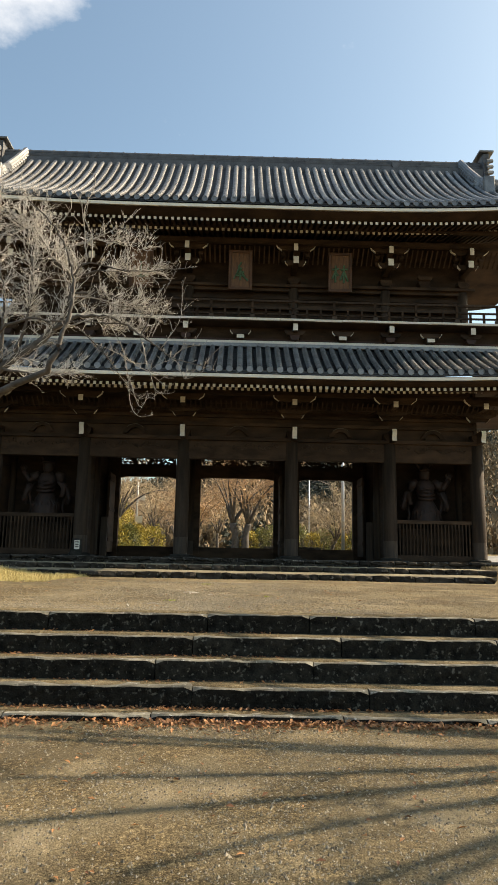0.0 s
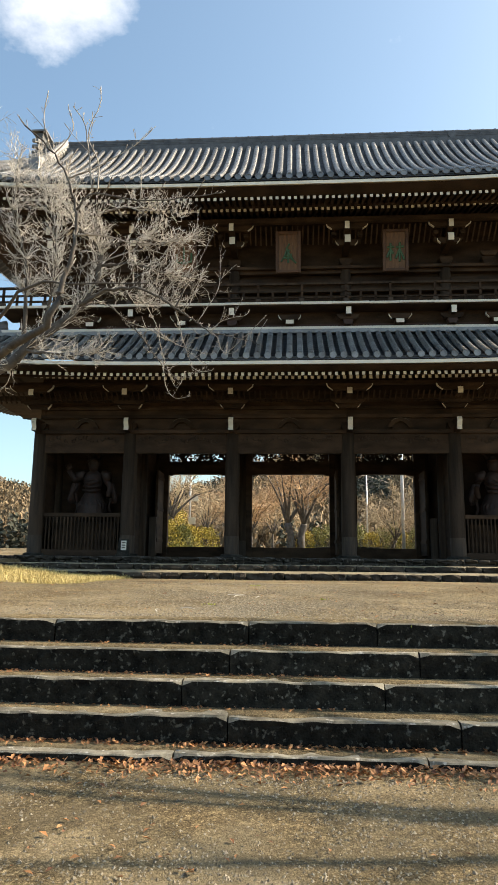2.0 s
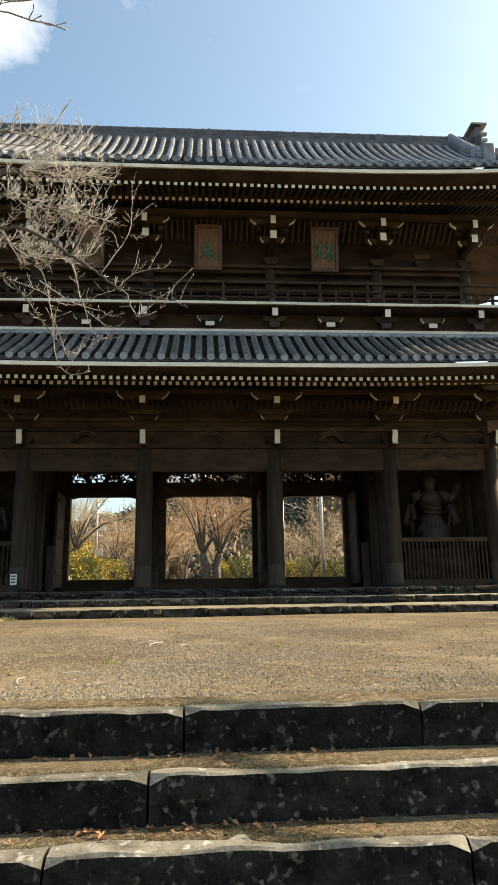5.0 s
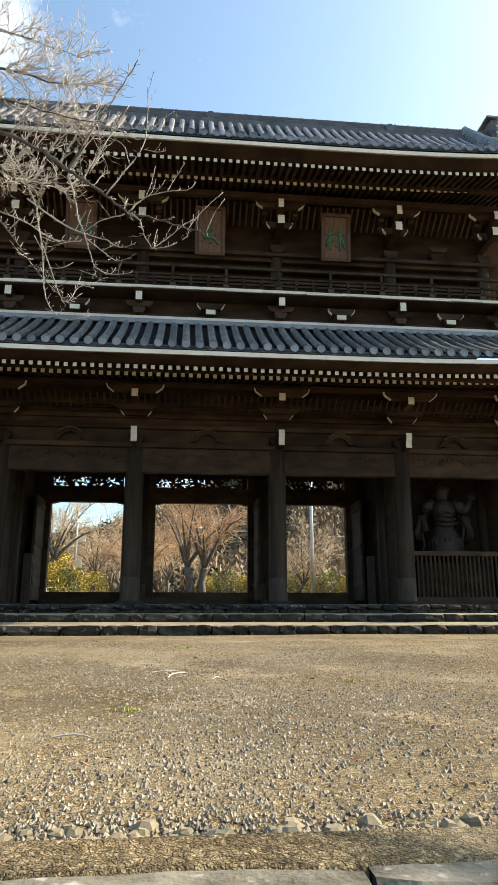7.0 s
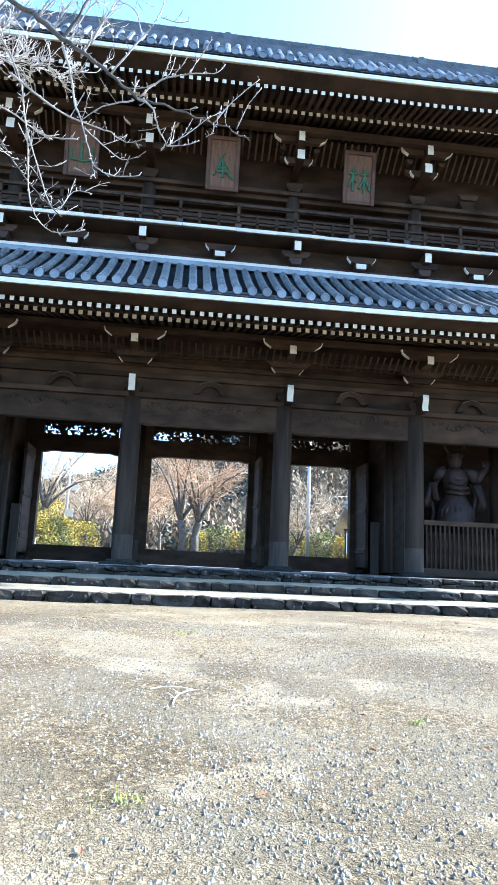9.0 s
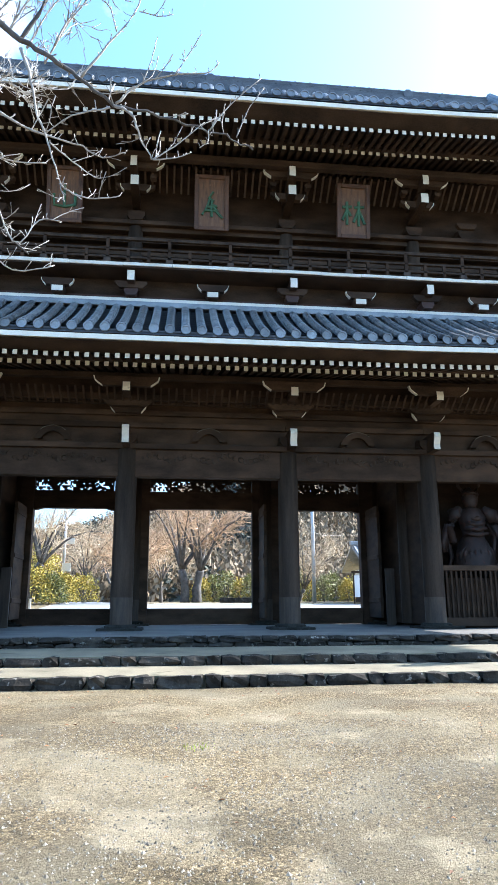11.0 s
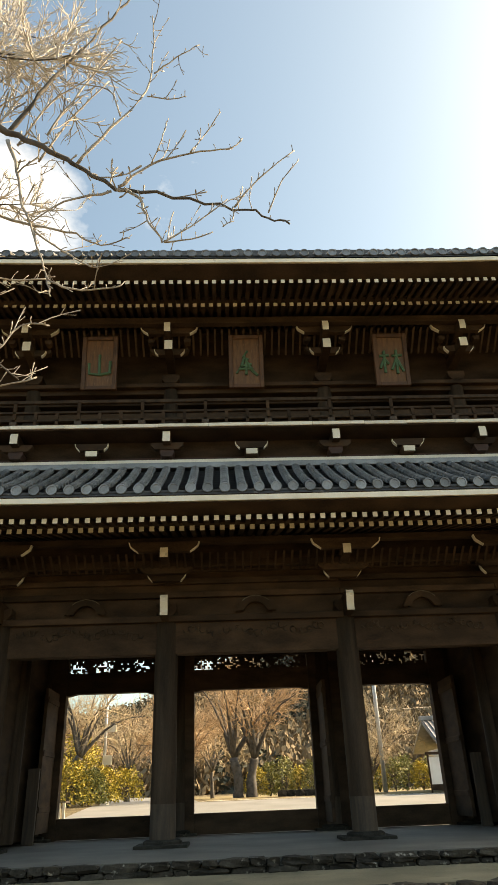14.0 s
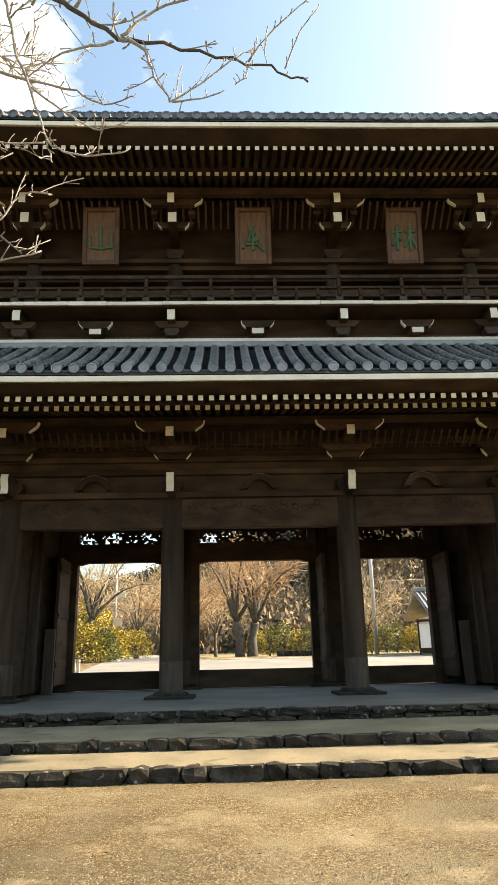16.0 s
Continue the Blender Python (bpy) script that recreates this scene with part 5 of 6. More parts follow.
# a broken stub and its shoots between the two
STUB = 12.9
limb("limb", cherry, [FORK, (-5.4, 14.6, 5.0), (-4.0, 13.2, 5.6), (-3.2, STUB, 5.62)], 0.06, 0.016)
spray([(-3.20, 5.62), (-2.45, 5.60), (-1.95, 5.58)], STUB, 0.012, 0.008, 0.2, 0.04)
spray([(-2.20, 5.60), (-2.22, 5.92), (-2.35, 6.35)], STUB, 0.005, 0.003, 0.1, 0.07)
spray([(-2.22, 5.92), (-1.87, 5.91), (-1.70, 6.15), (-1.54, 6.43)], STUB, 0.005, 0.003, 0.1, 0.07)
spray([(-1.87, 5.91), (-1.60, 5.80), (-1.40, 5.95)], STUB, 0.004, 0.0025, 0.1, 0.06)
tagged(part("twig_crown", crown, TWIG, cherry, "pale twigs with sunlight in their colour"), kind="stuff")
tagged(part("spur_growth", spurs, SPUR, cherry, "short budded spurs"), kind="stuff")

# a second bare tree beside the lower path, whose boughs throw the shadows on the gravel
shade_tree = thing("bare_tree", "bare winter tree beside the gravel path", "tree")
limb("trunk", shade_tree, [(11.8, 10.5, 0.0), (11.6, 10.4, 1.5), (11.0, 10.2, 3.0), (10.5, 10.0, 4.2)], 0.32, 0.2)
sc = Soup()
for a in range(16):
    th = 2.2 + a * 0.25
    far = 4.0 + 1.4 * (a % 2)
    tipv = Vector((10.5 + far * math.cos(th) * 0.95, 10.0 + (far - 0.4) * math.sin(th), 6.2 + 0.5 * (a % 3)))
    line, radii = limb("limb", shade_tree, [(10.5, 10.0, 4.2), Vector((10.5, 10.0, 4.4)).lerp(tipv, 0.5) + Vector((0, 0, 0.5)), tipv], 0.12, 0.03)
    for i in range(9):
        j = tr.randrange(2, len(line) - 1)
        shoot(sc, tr, line[j], wander(tr, (line[j + 1] - line[j]).normalized(), 0.6), 1.3, 0.02, 2, 0.6, 0.4, (0, 3, 4))
tagged(part("twig_crown", sc, TWIG, shade_tree), kind="stuff")


# ---- beyond the gate ----
def sheet(name, corners, n, dz, mat, label):
    """A ground-hugging surface: a strip between two edge lines."""
    s = Soup()
    a0, a1, b0, b1 = [Vector(c) for c in corners]
    for i in range(n + 1):
        for j in range(9):
            p = a0.lerp(a1, i / n).lerp(b0.lerp(b1, i / n), j / 8)
            s.v.append((p.x, p.y, ground_z(p.x, p.y) + dz))
    for i in range(n):
        for j in range(8):
            s.face([i * 9 + j, i * 9 + j + 1, (i + 1) * 9 + j + 1, (i + 1) * 9 + j])
    return tagged(part(name, s, mat, None, label, smooth=True), category=name.split("_")[0], kind="structure")


sheet("road", [(-9, 42, 0), (26, 42, 0), (-9, 60, 0), (26, 58, 0)], 40, 0.02, ASPHALT, "sunlit grey asphalt forecourt beyond the gate")
sheet("road_far", [(-8.6, 59.9, 0), (-30, 190, 0), (-2.6, 59.9, 0), (-22, 190, 0)], 50, 0.025, ASPHALT, "asphalt road running away between trees")
sheet("road_line", [(-8.2, 60, 0), (-29.0, 185, 0), (-8.0, 60, 0), (-28.6, 185, 0)], 40, 0.035, WHITE, "white painted road edge line")
sheet("road_line", [(-2.4, 60.2, 0), (25, 57.6, 0), (-2.4, 60.4, 0), (25, 57.85, 0)], 30, 0.03, WHITE, "white painted road edge line")


LAWN = material("dry winter lawn", (0.15, 0.11, 0.045), (0.30, 0.23, 0.10), 0.95, 0.5, 12, 0.6, c3=(0.09, 0.1, 0.03), spot=0.58)
sheet("lawn", [(-2.2, 60.6, 0), (34, 57.9, 0), (-5.5, 108, 0), (60, 108, 0)], 60, 0.02, LAWN, "dry straw-coloured winter grass beyond the road")


def leafy(name, label, cx, cy, rx, ry, rz, count, mat, size, z0=None, group=""):
    """A shrub of many small leaf cards round a twiggy middle."""
    r = random.Random(int(cx * 31 + cy))
    z0 = ground_z(cx, cy) if z0 is None else z0
    ob = thing(name, label, "shrub", group, at=(cx, cy, z0))
    st = Soup()
    for i in range(7):
        st.tube([(0, 0, -0.05), (r.uniform(-.3, .3) * rx, r.uniform(-.3, .3) * ry, rz * 0.6), (r.uniform(-.7, .7) * rx, r.uniform(-.7, .7) * ry, rz * 1.2)], [0.04, 0.03, 0.012], 4)
    tagged(part("stem_cluster", st, BARK, ob), kind="stuff")
    s = Soup()
    for i in range(count):
        a, u = r.uniform(0, 2 * math.pi), r.uniform(0.0, 1.0)
        rr = (0.55 + 0.45 * r.random() ** 0.5) * (1 + 0.22 * noise.noise((a * 1.3, u * 3, cx)))
        h = math.sin(u * math.pi / 2)
        p = Vector((rx * rr * math.cos(a) * math.cos(u * 1.4), ry * rr * math.sin(a) * math.cos(u * 1.4), 0.1 + rz * 1.7 * h * rr))
        d1 = Vector((r.uniform(-1, 1), r.uniform(-1, 1), r.uniform(-.4, 1))).normalized() * size * r.uniform(0.6, 1.4)
        d2 = d1.cross(Vector((r.uniform(-1, 1), r.uniform(-1, 1), r.uniform(-1, 1)))).normalized() * size * 0.45
        o = len(s.v)
        s.v += [tuple(p - d1), tuple(p + d2), tuple(p + d1), tuple(p - d2)]
        s.face([o, o + 1, o + 2, o + 3])
    tagged(part("leaves", s, mat, ob), kind="stuff")
    return ob


def far_tree(cx, cy, height, spread, mat, label, seed, trunks=1, lean=(0, 0), boughs=9, dense=(0, 5, 6), fork=0.28, thick=1.0):
    r = random.Random(seed)
    z0 = ground_z(cx, cy) - 0.1
    ob = thing("deciduous_tree", label, "tree", "bare trees beyond the gate", at=(0, 0, 0))
    tw = Soup()
    for t in range(trunks):
        bx = cx + (t - (trunks - 1) / 2) * 0.95
        f = Vector((bx + lean[0] + (t - (trunks - 1) / 2) * 0.5, cy + lean[1], z0 + height * fork))
        limb("trunk", ob, [(bx, cy, z0), (bx + lean[0] * 0.3, cy, z0 + height * fork * 0.5), f], 0.024 * height * thick, 0.017 * height * thick)
        for b in range(boughs):
            a = 2 * math.pi * (b + r.random()) / boughs
            out = spread * r.uniform(0.55, 1.0)
            tip = f + Vector((math.cos(a) * out, math.sin(a) * out, height * (1 - fork) * r.uniform(0.35, 1.0)))
            mid = f.lerp(tip, 0.45) + Vector((0, 0, height * 0.10))
            line, radii = limb("limb", ob, [f, mid, tip], 0.011 * height * thick, 0.0025 * height)
            for i in range(12):
                j = r.randrange(2, len(line) - 1)
                shoot(tw, r, line[j], wander(r, (line[j + 1] - line[j]).normalized(), 0.8), spread * 0.42, 0.0046 * height, 2, 0.85, 0.3, dense)
    tagged(part("twig_crown", tw, mat, ob), kind="stuff")


far_tree(0.4, 65.6, 9.5, 5.4, FARTWIG, "russet bare cherry tree with a forked trunk", 3, trunks=2, fork=0.27, boughs=7, thick=1.9, dense=(0, 4, 5))
far_tree(-4.2, 74.0, 8.0, 4.5, FARTWIG, "russet bare tree at the roadside", 4, fork=0.25)
far_tree(-5.5, 84.0, 8.5, 4.5, FARTWIG, "russet bare tree at the roadside", 5, fork=0.25)
far_tree(-8.5, 98.0, 9.0, 5.0, FARTWIG, "russet bare tree at the roadside", 6, fork=0.25, boughs=7)
far_tree(-11.8, 61.0, 8.5, 4.6, PALETWIG, "pale gnarled leaning tree among shrubs", 8, lean=(1.6, 0), fork=0.34, boughs=8, thick=1.7)
far_tree(-9.0, 76.0, 8.0, 4.2, PALETWIG, "straw-coloured bare tree beside the road", 9, boughs=8)
far_tree(9.0, 66.0, 5.6, 3.6, PALETWIG, "low pale weeping bare tree", 10, fork=0.2, lean=(0.4, 0), boughs=11, thick=1.4)
for k, (x, y) in enumerate(((-2.2, 82.0), (-13.5, 92.0), (-17.0, 80.0))):
    far_tree(x, y, 8.2 + 0.5 * (k % 3), 4.6, FARTWIG if k % 3 else PALETWIG, "bare winter tree on the dry lawn", 30 + k, boughs=6, dense=(0, 4, 5))
for i, (x, y, rx, rz, m) in enumerate(((-10.4, 59.5, 1.5, 1.5, SHRUB), (-9.4, 60.5, 1.2, 1.1, HEDGE), (-7.9, 66.0, 1.3, 1.2, SHRUB), (-10.6, 66.0, 1.7, 2.2, SHRUB), (-12.6, 60.0, 1.6, 1.5, HEDGE), (-10.6, 62.5, 1.6, 2.6, SHRUB), (-8.9, 63.0, 1.1, 1.2, SHRUB))):
    leafy("shrub", "yellow-green garden shrub beside the road", x, y, rx, rx, rz, 1500, m, 0.10, group="roadside shrubs")
for i in range(15):
    leafy("hedge_shrub", "rounded green and yellow hedge shrub", 1.4 + i * 1.05, 70.0 + (i % 2) * 0.9, 1.0, 0.9, 1.15 + 0.16 * (i % 3), 1000, HEDGE if i % 3 else SHRUB, 0.09, group="hedge beyond the road")


def pole(x, y, h, r, label, box=False):
    z = ground_z(x, y) - 0.05
    ob = thing("utility_pole", label, "pole", at=(x, y, z))
    part("shaft", Soup().tube([(0, 0, 0), (0, 0, h)], [r, r * 0.75], 10), METAL, ob, smooth=True)
    if box:
        part("sign_plate", Soup().box((-0.05, -0.2, 4.4), (0.75, -0.14, 4.85)), WHITE, ob, "white plate", bevel=0.01)
        part("sign_plate", Soup().box((-0.1, -0.2, 2.35), (0.55, -0.14, 2.95)), WHITE, ob, "white plate", bevel=0.01)
        part("meter_box", Soup().box((-0.2, -0.28, 0.5), (0.18, -0.1, 1.7)), METAL, ob, "grey meter box", bevel=0.02)
        part("meter_window", Soup().box((-0.1, -0.3, 1.2), (0.08, -0.28, 1.5)), DARKMETAL, ob)


pole(-9.2, 64.5, 8.5, 0.11, "slim grey pole with white plates and a meter box", True)
pole(9.76, 63.8, 12.0, 0.16, "tall pale grey flagpole")
pole(8.4, 80.0, 9.0, 0.1, "slim far grey pole")
# overhead wire between far poles
wire = Soup().tube([(-9.2, 64.5, 11.0), (-2.0, 72.0, 10.1), (8.4, 80.0, 11.6), (16, 88, 10.4), (24.0, 96.0, 11.4)], [0.02] * 5, 5)
tagged(part("overhead_wire", wire, DARKMETAL, None, "thin overhead wire sagging between poles"), category="wire")

# orange road marker
mk = thing("road_marker", "orange and white roadside marker post", "marker", at=(-3.6, 63.0, ground_z(-3.6, 63.0)))
part("post", Soup().tube([(0, 0, 0), (0, 0, 1.6)], [0.06, 0.06], 8), YELLOWP, mk)
part("band", Soup().tube([(0, 0, 1.1), (0, 0, 1.25)], [0.065, 0.065], 8), WHITE, mk)

# low stone edging with dry grass by the field
kb = thing("stone_edging", "low stone edging with dry grass beside the road", "edging", at=(4.2, 63.5, ground_z(4.2, 63.5)))
for i in range(9):
    st = part("stone", rubble(0.6, 0.4, 0.42, 5000 + i), RUBBLE, kb)
    st.location = (-1.4 + i * 0.58, 0.1 * (i % 2), 0.17)

# white-slatted box by the doorway
sb = thing("slatted_box", "brown box with white upright slats on the ground", "box", at=(-8.35, 45.5, ground_z(-8.35, 45.5)))
part("body", Soup().box((-0.55, 0, 0), (0.2, 0.7, 1.05)), DARKMETAL, sb, bevel=0.015)
for i in range(3):
    part("slat", Soup().box((0.24 + i * 0.19, -0.02, 0), (0.34 + i * 0.19, 0.06, 1.08)), WHITE, sb, "white slat")
part("cap", Soup().box((-0.6, -0.04, 1.05), (0.75, 0.74, 1.1)), DARKMETAL, sb)


# ---- low house past the gate ----
def low_house(x, y):
    z = ground_z(x, y) - 0.1
    h = thing("house", "low plastered house with dark wainscot and tiled roof", "house", at=(x, y, z))
    w = part("wall", Soup().box((0, 0, 0), (7, 5, 2.7)), PLASTER, h, "white plaster wall")
    part("wainscot", Soup().box((-0.03, -0.04, 0), (7, -0.003, 1.15)), WOOD, w, "dark plank wainscot")
    for i in range(8):
        part("post", Soup().box((i * 0.95 - 0.06, -0.06, 0), (i * 0.95 + 0.06, 0.0, 2.7)), WOOD, w)
    part("wainscot", Soup().box((-0.04, 0, 0), (-0.003, 5, 1.15)), WOOD, w)
    r = Soup()
    r.prism([(-0.9, 2.55), (2.5, 4.3), (5.9, 2.55), (5.9, 2.72), (2.5, 4.5), (-0.9, 2.72)], -0.9, 7.9, "x")
    rf = part("roof", r, TILE, h, "grey tile roof")
    for i in range(28):
        xx = -0.8 + i * 0.31
        part("cover_tile", Soup().tube([(xx, -0.92, 2.74), (xx, 2.5, 4.52)], [0.06, 0.06], 6), TILE, rf)
    part("ridge", Soup().box((-1.0, 2.3, 4.45), (8.0, 2.7, 4.75)), TILE, rf, bevel=0.04)
    nb = thing("notice_board", "grey-white notice board in a dark frame", "notice board", at=(x - 1.7, y - 1.0, z + 0.1))
    part("panel", Soup().box((0, 0, 0.45), (1.25, 0.08, 1.95)), PLASTER, nb)
    for lo, hi in (((-0.08, -0.03, 0), (0, 0.11, 2.1)), ((1.25, -0.03, 0), (1.33, 0.11, 2.1)), ((-0.15, -0.1, 2.1), (1.4, 0.2, 2.25))):
        part("frame", Soup().box(lo, hi), WOOD, nb, bevel=0.01)


low_house(13.35, 60.0)


# ---- wooded hills round the valley ----
def hill_z(x, y):
    t = smoothstep(110, 420, y + 0.12 * abs(x))
    ridge_h = 33 + 41 * smoothstep(-45, 50, x) + 10 * math.sin(x * 0.017 + 1.2) + 55 * smoothstep(60, 400, abs(x - 10))
    bumpy = 12 * noise.noise((x * 0.012, y * 0.012, 0)) + 4 * noise.noise((x * 0.05, y * 0.05, 3))
    return 2.0 + t * (ridge_h + bumpy)


hs = Soup()
hx, hy = np.linspace(-620, 620, 110), np.linspace(105, 620, 50)
for yy in hy:
    for xx in hx:
        hs.v.append((xx, yy, hill_z(xx, yy) - (6 if yy < 110 else 0)))
for j in range(49):
    for i in range(109):
        hs.face([j * 110 + i, j * 110 + i + 1, (j + 1) * 110 + i + 1, (j + 1) * 110 + i])
tagged(part("backdrop", hs, HILL, None, "brown wooded winter hillside across the valley", smooth=True), category="hill", kind="structure")
for side in (-1, 1):
    s = Soup()
    for j in range(24):
        for i in range(12):
            y, o = -200 + j * 25, 60 + i * 22
            s.v.append((side * o, y, -3 + 62 * smoothstep(60, 300, o) * (1 + 0.25 * noise.noise((o * 0.02, y * 0.02, side)))))
    for j in range(23):
        for i in range(11):
            s.face([j * 12 + i, j * 12 + i + 1, (j + 1) * 12 + i + 1, (j + 1) * 12 + i])
    tagged(part("backdrop", s, HILL, None, "brown wooded winter hillside beside the precinct", smooth=True), category="hill", kind="structure")

woods = {"brown": Soup(), "evergreen": Soup()}
wr = random.Random(5)
for i in range(17000):
    y = 130 + 320 * wr.random() ** 1.1
    x = wr.uniform(-0.42, 0.42) * (y + 40)
    z = hill_z(x, y)
    stand = noise.noise((x * 0.018, y * 0.012, 2.0))
    # The sector right of centre is a shaded slope, drawn as dark evergreens.
    dark = (0.045 < x / y < 0.15 and y > 190 and stand > -0.25) or stand > 0.42
    h, w = (wr.uniform(5.0, 8.5), wr.uniform(1.0, 1.7)) if dark else (wr.uniform(3.5, 7.0), wr.uniform(1.2, 2.3))
    soup = woods["evergreen" if dark else "brown"]
    for q in range(13):
        u = wr.random()
        a, rr = wr.uniform(0, 6.283), w * (1.1 - u if dark else 0.5 + 0.8 * math.sin(u * 3.0)) * wr.uniform(0.3, 1.0)
        p = Vector((x + rr * math.cos(a), y + rr * math.sin(a), z + h * (0.1 + 0.9 * u)))
        d1 = Vector((math.cos(a) * 0.6 + wr.uniform(-.4, .4), math.sin(a) * 0.6 + wr.uniform(-.4, .4), -0.3 if dark else wr.uniform(0.4, 1.2))) * wr.uniform(0.5, 1.0)
        d2 = d1.cross(Vector((wr.uniform(-1, 1), wr.uniform(-1, 1), wr.uniform(-1, 1)))).normalized() * wr.uniform(0.2, 0.55)
        o = len(soup.v)
        soup.v += [tuple(p - d1), tuple(p + d2), tuple(p + d1), tuple(p - d2)]
        soup.face([o, o + 1, o + 2, o + 3])
BROWNWOOD = island_tint(material("far winter woods", (0.2, 0.14, 0.08), (0.3, 0.2, 0.1), 0.95), (0.10, 0.075, 0.045), (0.30, 0.22, 0.13))
# Evergreen tone that also holds the shade of the slope.
CONIFER = island_tint(material("far evergreen woods with slope shade in their colour", (0.03, 0.04, 0.03), (0.05, 0.06, 0.04), 0.95), (0.025, 0.03, 0.022), (0.075, 0.08, 0.06))
tagged(part("far_woods", woods["brown"], BROWNWOOD, None, "brown and grey winter woods covering the hillside"), category="woods", kind="stuff")
tagged(part("far_woods", woods["evergreen"], CONIFER, None, "evergreen stand on the hillside, the slope's shade in its dark colour"), category="woods", kind="stuff")

# ---- litter, grit and grass on the ground ----
lr = random.Random(11)


def step_top(x, y):
    if y < STEP_Y[0] or abs(x) > 13.4:
        return ground_z(x, y)
    for sy, sz, ny in zip(STEP_Y, STEP_Z, STEP_Y[1:] + [11.22]):
        if y < ny:
            return sz + 0.016
    return ground_z(x, y)


leaves = Soup()


def leaf(x, y, size, flat=0.5):
    z = step_top(x, y) + 0.006
    a = lr.uniform(0, 6.283)
    u = Vector((math.cos(a), math.sin(a), lr.uniform(-flat, flat) * 0.8)) * size
    v = Vector((-math.sin(a), math.cos(a), lr.uniform(-flat, flat))) * size * 0.5
    c = Vector((x, y, z + size * 0.22 * flat + abs(u.z) * 0.8 + abs(v.z) * 0.8))
    o = len(leaves.v)
    up = Vector((0, 0, size * 0.28))
    leaves.v += [tuple(c - u), tuple(c + v + up), tuple(c + u), tuple(c - v + up), tuple(c)]
    leaves.face([o, o + 1, o + 4]), leaves.face([o + 1, o + 2, o + 4]), leaves.face([o + 2, o + 3, o + 4]), leaves.face([o + 3, o, o + 4])


for i in range(6500):
    x = lr.uniform(-7, 7)
    if noise.noise((x * 0.9, 0, 5)) + 0.35 < lr.uniform(-0.4, 0.6) * 1.0:
        continue
    leaf(x, 9.56 - abs(lr.gauss(0, 0.18)), lr.uniform(0.014, 0.032), 0.9)
for i in range(1500):
    x = lr.uniform(-7, 1.2) if lr.random() < 0.8 else lr.uniform(1, 6)
    leaf(x, 9.87 - abs(lr.gauss(0, 0.06)), lr.uniform(0.014, 0.028), 0.8)
for i in range(900):
    k = lr.choice((1, 2, 2, 3))
    x = lr.uniform(-6, 0.6)
    leaf(x, STEP_Y[k + 1] - 0.02 - abs(lr.gauss(0, 0.07)), lr.uniform(0.012, 0.025), 0.7)
for i in range(900):
    leaf(lr.uniform(-5, 6), lr.uniform(1.5, 9.4), lr.uniform(0.015, 0.035), 0.4)
for i in range(500):
    leaf(lr.uniform(-7, 7), lr.uniform(11.4, 24), lr.uniform(0.015, 0.03), 0.4)
tagged(part("fallen_leaves", leaves, LEAF, None, "drift of dry orange-brown fallen leaves along the steps"), category="leaves", kind="stuff")

grit = Soup()
for i in range(64000):
    if i < 26000:
        x, y = lr.gauss(0, 2.0), 2.6 + 6.7 * lr.random() ** 0.9
    else:
        x, y = lr.gauss(-0.4, 2.1), 11.25 + 9 * lr.random() ** 1.7
    if noise.noise((x * 0.9, y * 0.9, 7.0)) < lr.uniform(-0.75, 0.15):
        continue
    q = lr.uniform(0.005, 0.011) * (1.4 if lr.random() < 0.10 else 1.0)
    z = ground_z(x, y)
    o = len(grit.v)
    for dx, dy, dz in ((1, 0, 0), (0, 1, 0), (-1, 0, 0), (0, -1, 0), (0, 0, 1.0)):
        grit.v.append((x + (dx + lr.uniform(-.4, .4)) * q, y + (dy + lr.uniform(-.4, .4)) * q, z + (dz + lr.uniform(-.25, .25)) * q))
    for a in range(4):
        grit.face([o + a, o + (a + 1) % 4, o + 4])
tagged(part("loose_grit", grit, GRIT, None, "loose grey and tan grit scattered on the ground"), category="grit", kind="stuff")

clods = Soup()
for i in range(420):
    x, y = lr.uniform(-5, 6), 11.22 + abs(lr.gauss(0, 0.07))
    q, z = lr.uniform(0.014, 0.04), ground_z(x, y)
    o = len(clods.v)
    for dz, rr in ((-0.4, 0.9), (0.25, 1.0), (0.6, 0.55)):
        for a in range(6):
            clods.v.append((x + q * rr * math.cos(a * 1.047) * lr.uniform(0.7, 1.3), y + q * rr * math.sin(a * 1.047) * lr.uniform(0.7, 1.3), z + q * (dz + lr.uniform(-.15, .15))))
    for k in range(2):
        for a in range(6):
            b = (a + 1) % 6
            clods.face([o + k * 6 + a, o + k * 6 + b, o + k * 6 + 6 + b, o + k * 6 + 6 + a])
    clods.face([o + 12 + a for a in range(6)])
tagged(part("earth_clods", clods, TERRACE, None, "crumbled earth clods behind the top step"), category="earth", kind="stuff")

grass = Soup()


def tuft(soup, x, y, z, n, h, spread):
    for i in range(n):
        a = lr.uniform(0, 6.283)
        b = Vector((x + lr.gauss(0, spread), y + lr.gauss(0, spread), z - 0.01))
        lean = Vector((math.cos(a), math.sin(a), 0)) * h * lr.uniform(0.2, 0.9)
        w = Vector((-math.sin(a), math.cos(a), 0)) * lr.uniform(0.003, 0.006)
        tip = b + lean + Vector((0, 0, h * lr.uniform(0.5, 1.1)))
        o = len(soup.v)
        mid = b.lerp(tip, 0.5) + Vector((0, 0, h * 0.15))
        soup.v += [tuple(b - w), tuple(b + w), tuple(mid + w * 0.8), tuple(mid - w * 0.8), tuple(tip)]
        soup.face([o, o + 1, o + 2, o + 3]), soup.face([o + 3, o + 2, o + 4])


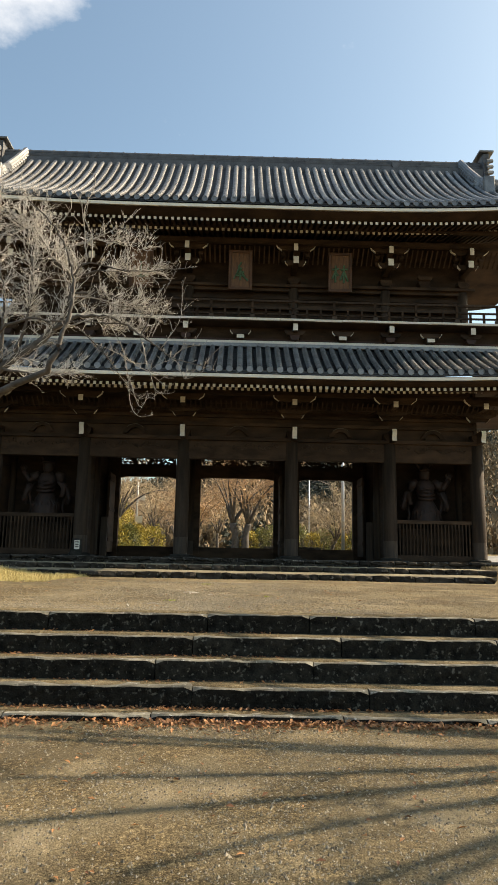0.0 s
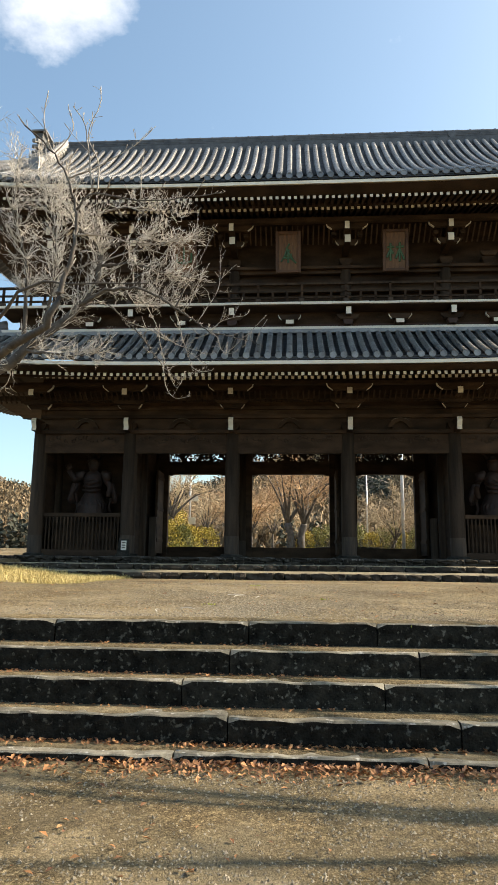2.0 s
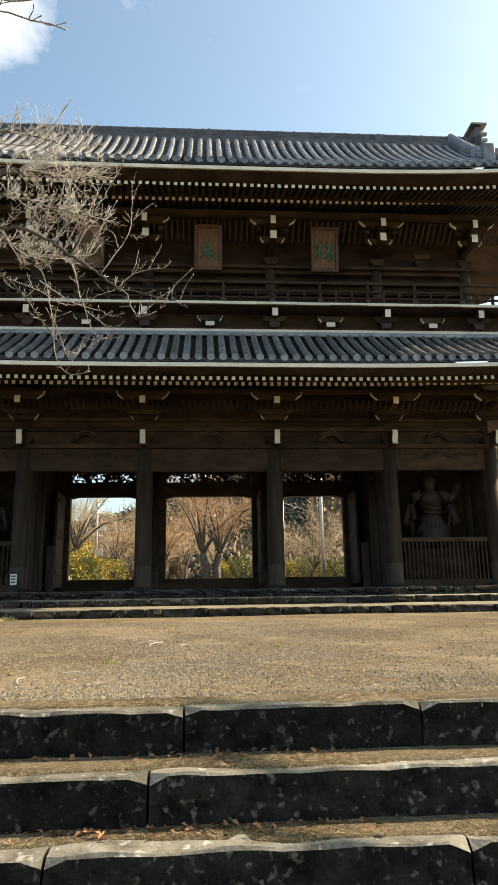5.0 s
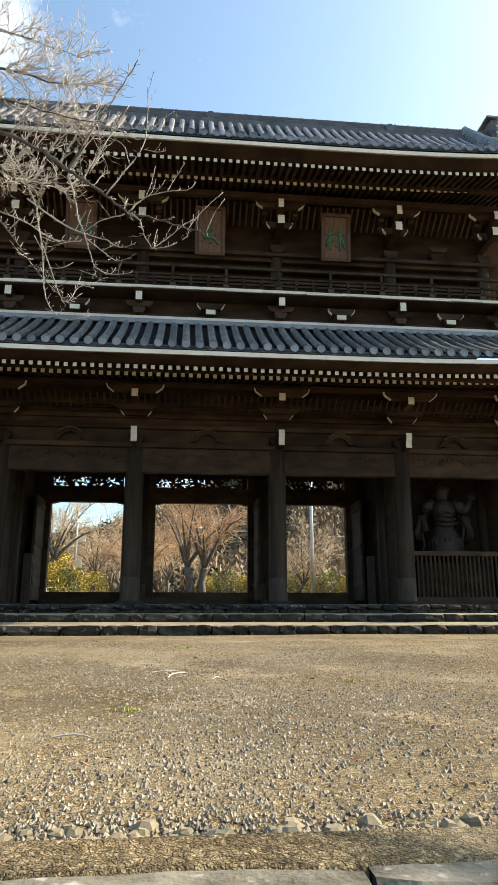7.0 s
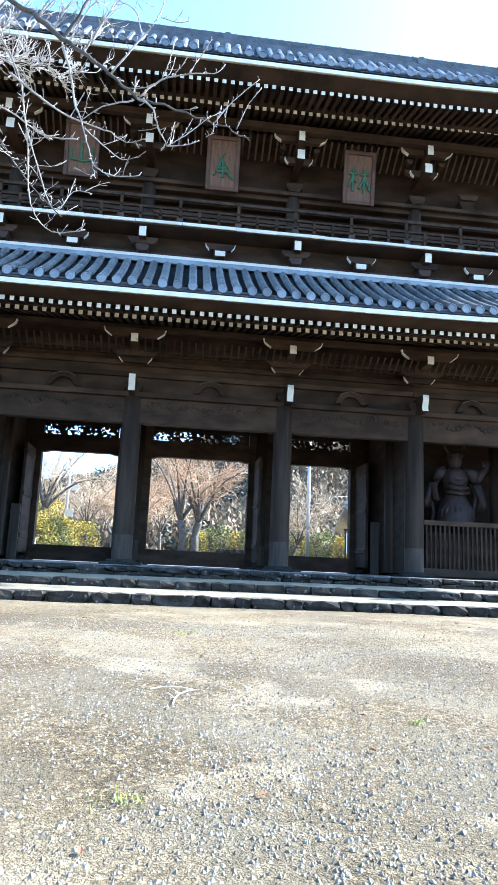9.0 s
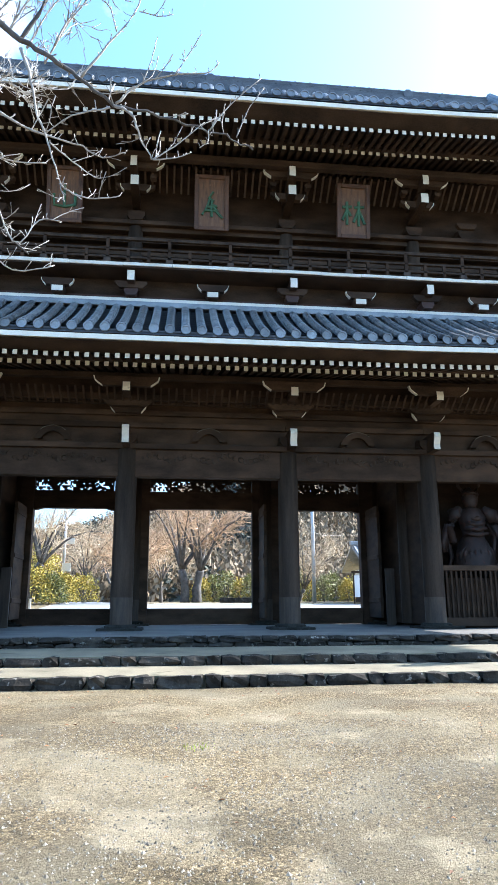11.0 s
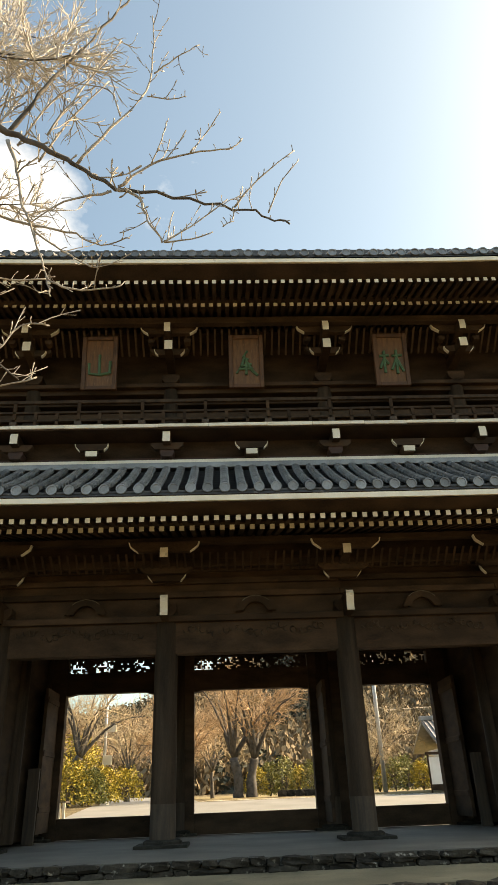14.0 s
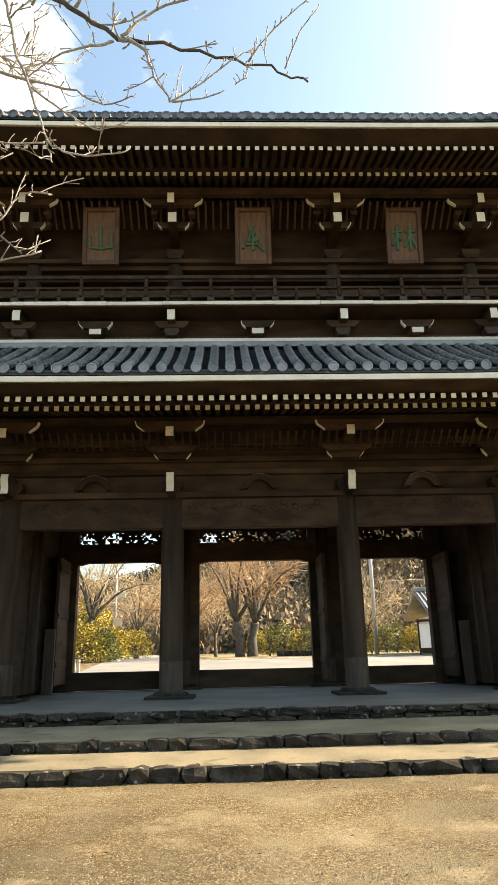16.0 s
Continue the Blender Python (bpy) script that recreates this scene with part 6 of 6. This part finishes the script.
for i in range(1900):
    x, y = -4.6 - abs(lr.gauss(0, 3.0)), 18.5 + 5.6 * lr.random()
    if x > -13 and noise.noise((x * 0.6, y * 0.6, 9)) > -0.25:
        tuft(grass, x, y, ground_z(x, y), 9, lr.uniform(0.05, 0.16), 0.06)
for i in range(120):
    x, y = lr.uniform(-6, 8), 11.3 + abs(lr.gauss(0, 0.3))
    tuft(grass, x, y, ground_z(x, y), 5, lr.uniform(0.01, 0.025), 0.04)
for i in range(500):
    x, y = lr.uniform(8.6, 14), lr.uniform(22.5, 26.8)
    tuft(grass, x, y, ground_z(x, y), 7, lr.uniform(0.05, 0.14), 0.07)
tagged(part("dry_grass", grass, GRASS, None, "patch of dry yellow grass beside the terrace"), category="grass", kind="stuff")

moss = Soup()
for x, y, n, sp in ((-1.05, 13.57, 40, 0.05), (-0.7, 19.0, 50, 0.09), (0.1, 24.0, 30, 0.08), (2.9, 24.0, 24, 0.08), (1.15, 11.35, 60, 0.2), (-2.6, 8.4, 90, 0.14), (0.6, 14.9, 24, 0.05)):
    tuft(moss, x, y, ground_z(x, y), n, 0.04, sp)
tagged(part("moss_tufts", moss, MOSS, None, "small yellow-green moss tufts on the gravel"), category="moss", kind="stuff")


def fallen_twig(x, y, turn, length, fork):
    """A thin dead stick, slightly bowed, with one or two side prongs."""
    r = random.Random(int(x * 100))
    z = ground_z(x, y) + 0.008
    ob = thing("fallen_twig", "thin pale dead twig lying on the gravel", "twig", "fallen twigs", at=(x, y, z))
    d = Vector((math.cos(turn), math.sin(turn), 0))
    n = Vector((-d.y, d.x, 0))
    pts = [d * length * (t - 0.5) + n * length * 0.08 * math.sin(t * 3.1) + Vector((0, 0, 0.012 * math.sin(t * 3.1))) for t in (0, 0.25, 0.5, 0.75, 1.0)]
    part("stem", Soup().tube(pts, [0.006, 0.005, 0.005, 0.004, 0.002], 5), TWIG, ob)
    for q in range(fork):
        p = pts[1 + q]
        part("prong", Soup().tube([p, p + (d * 0.6 + n * r.choice((-0.5, 0.5))) * length * 0.3 + Vector((0, 0, 0.015))], [0.004, 0.002], 4), TWIG, ob)


for x, y, turn, length, fork in ((-1.56, 12.35, 1.7, 0.4, 0), (-1.25, 12.74, -0.25, 0.2, 0), (-0.77, 15.5, 1.25, 0.55, 2), (-0.86, 15.72, 0.1, 0.3, 1), (-0.45, 15.22, 1.0, 0.15, 0)):
    fallen_twig(x, y, turn, length, fork)
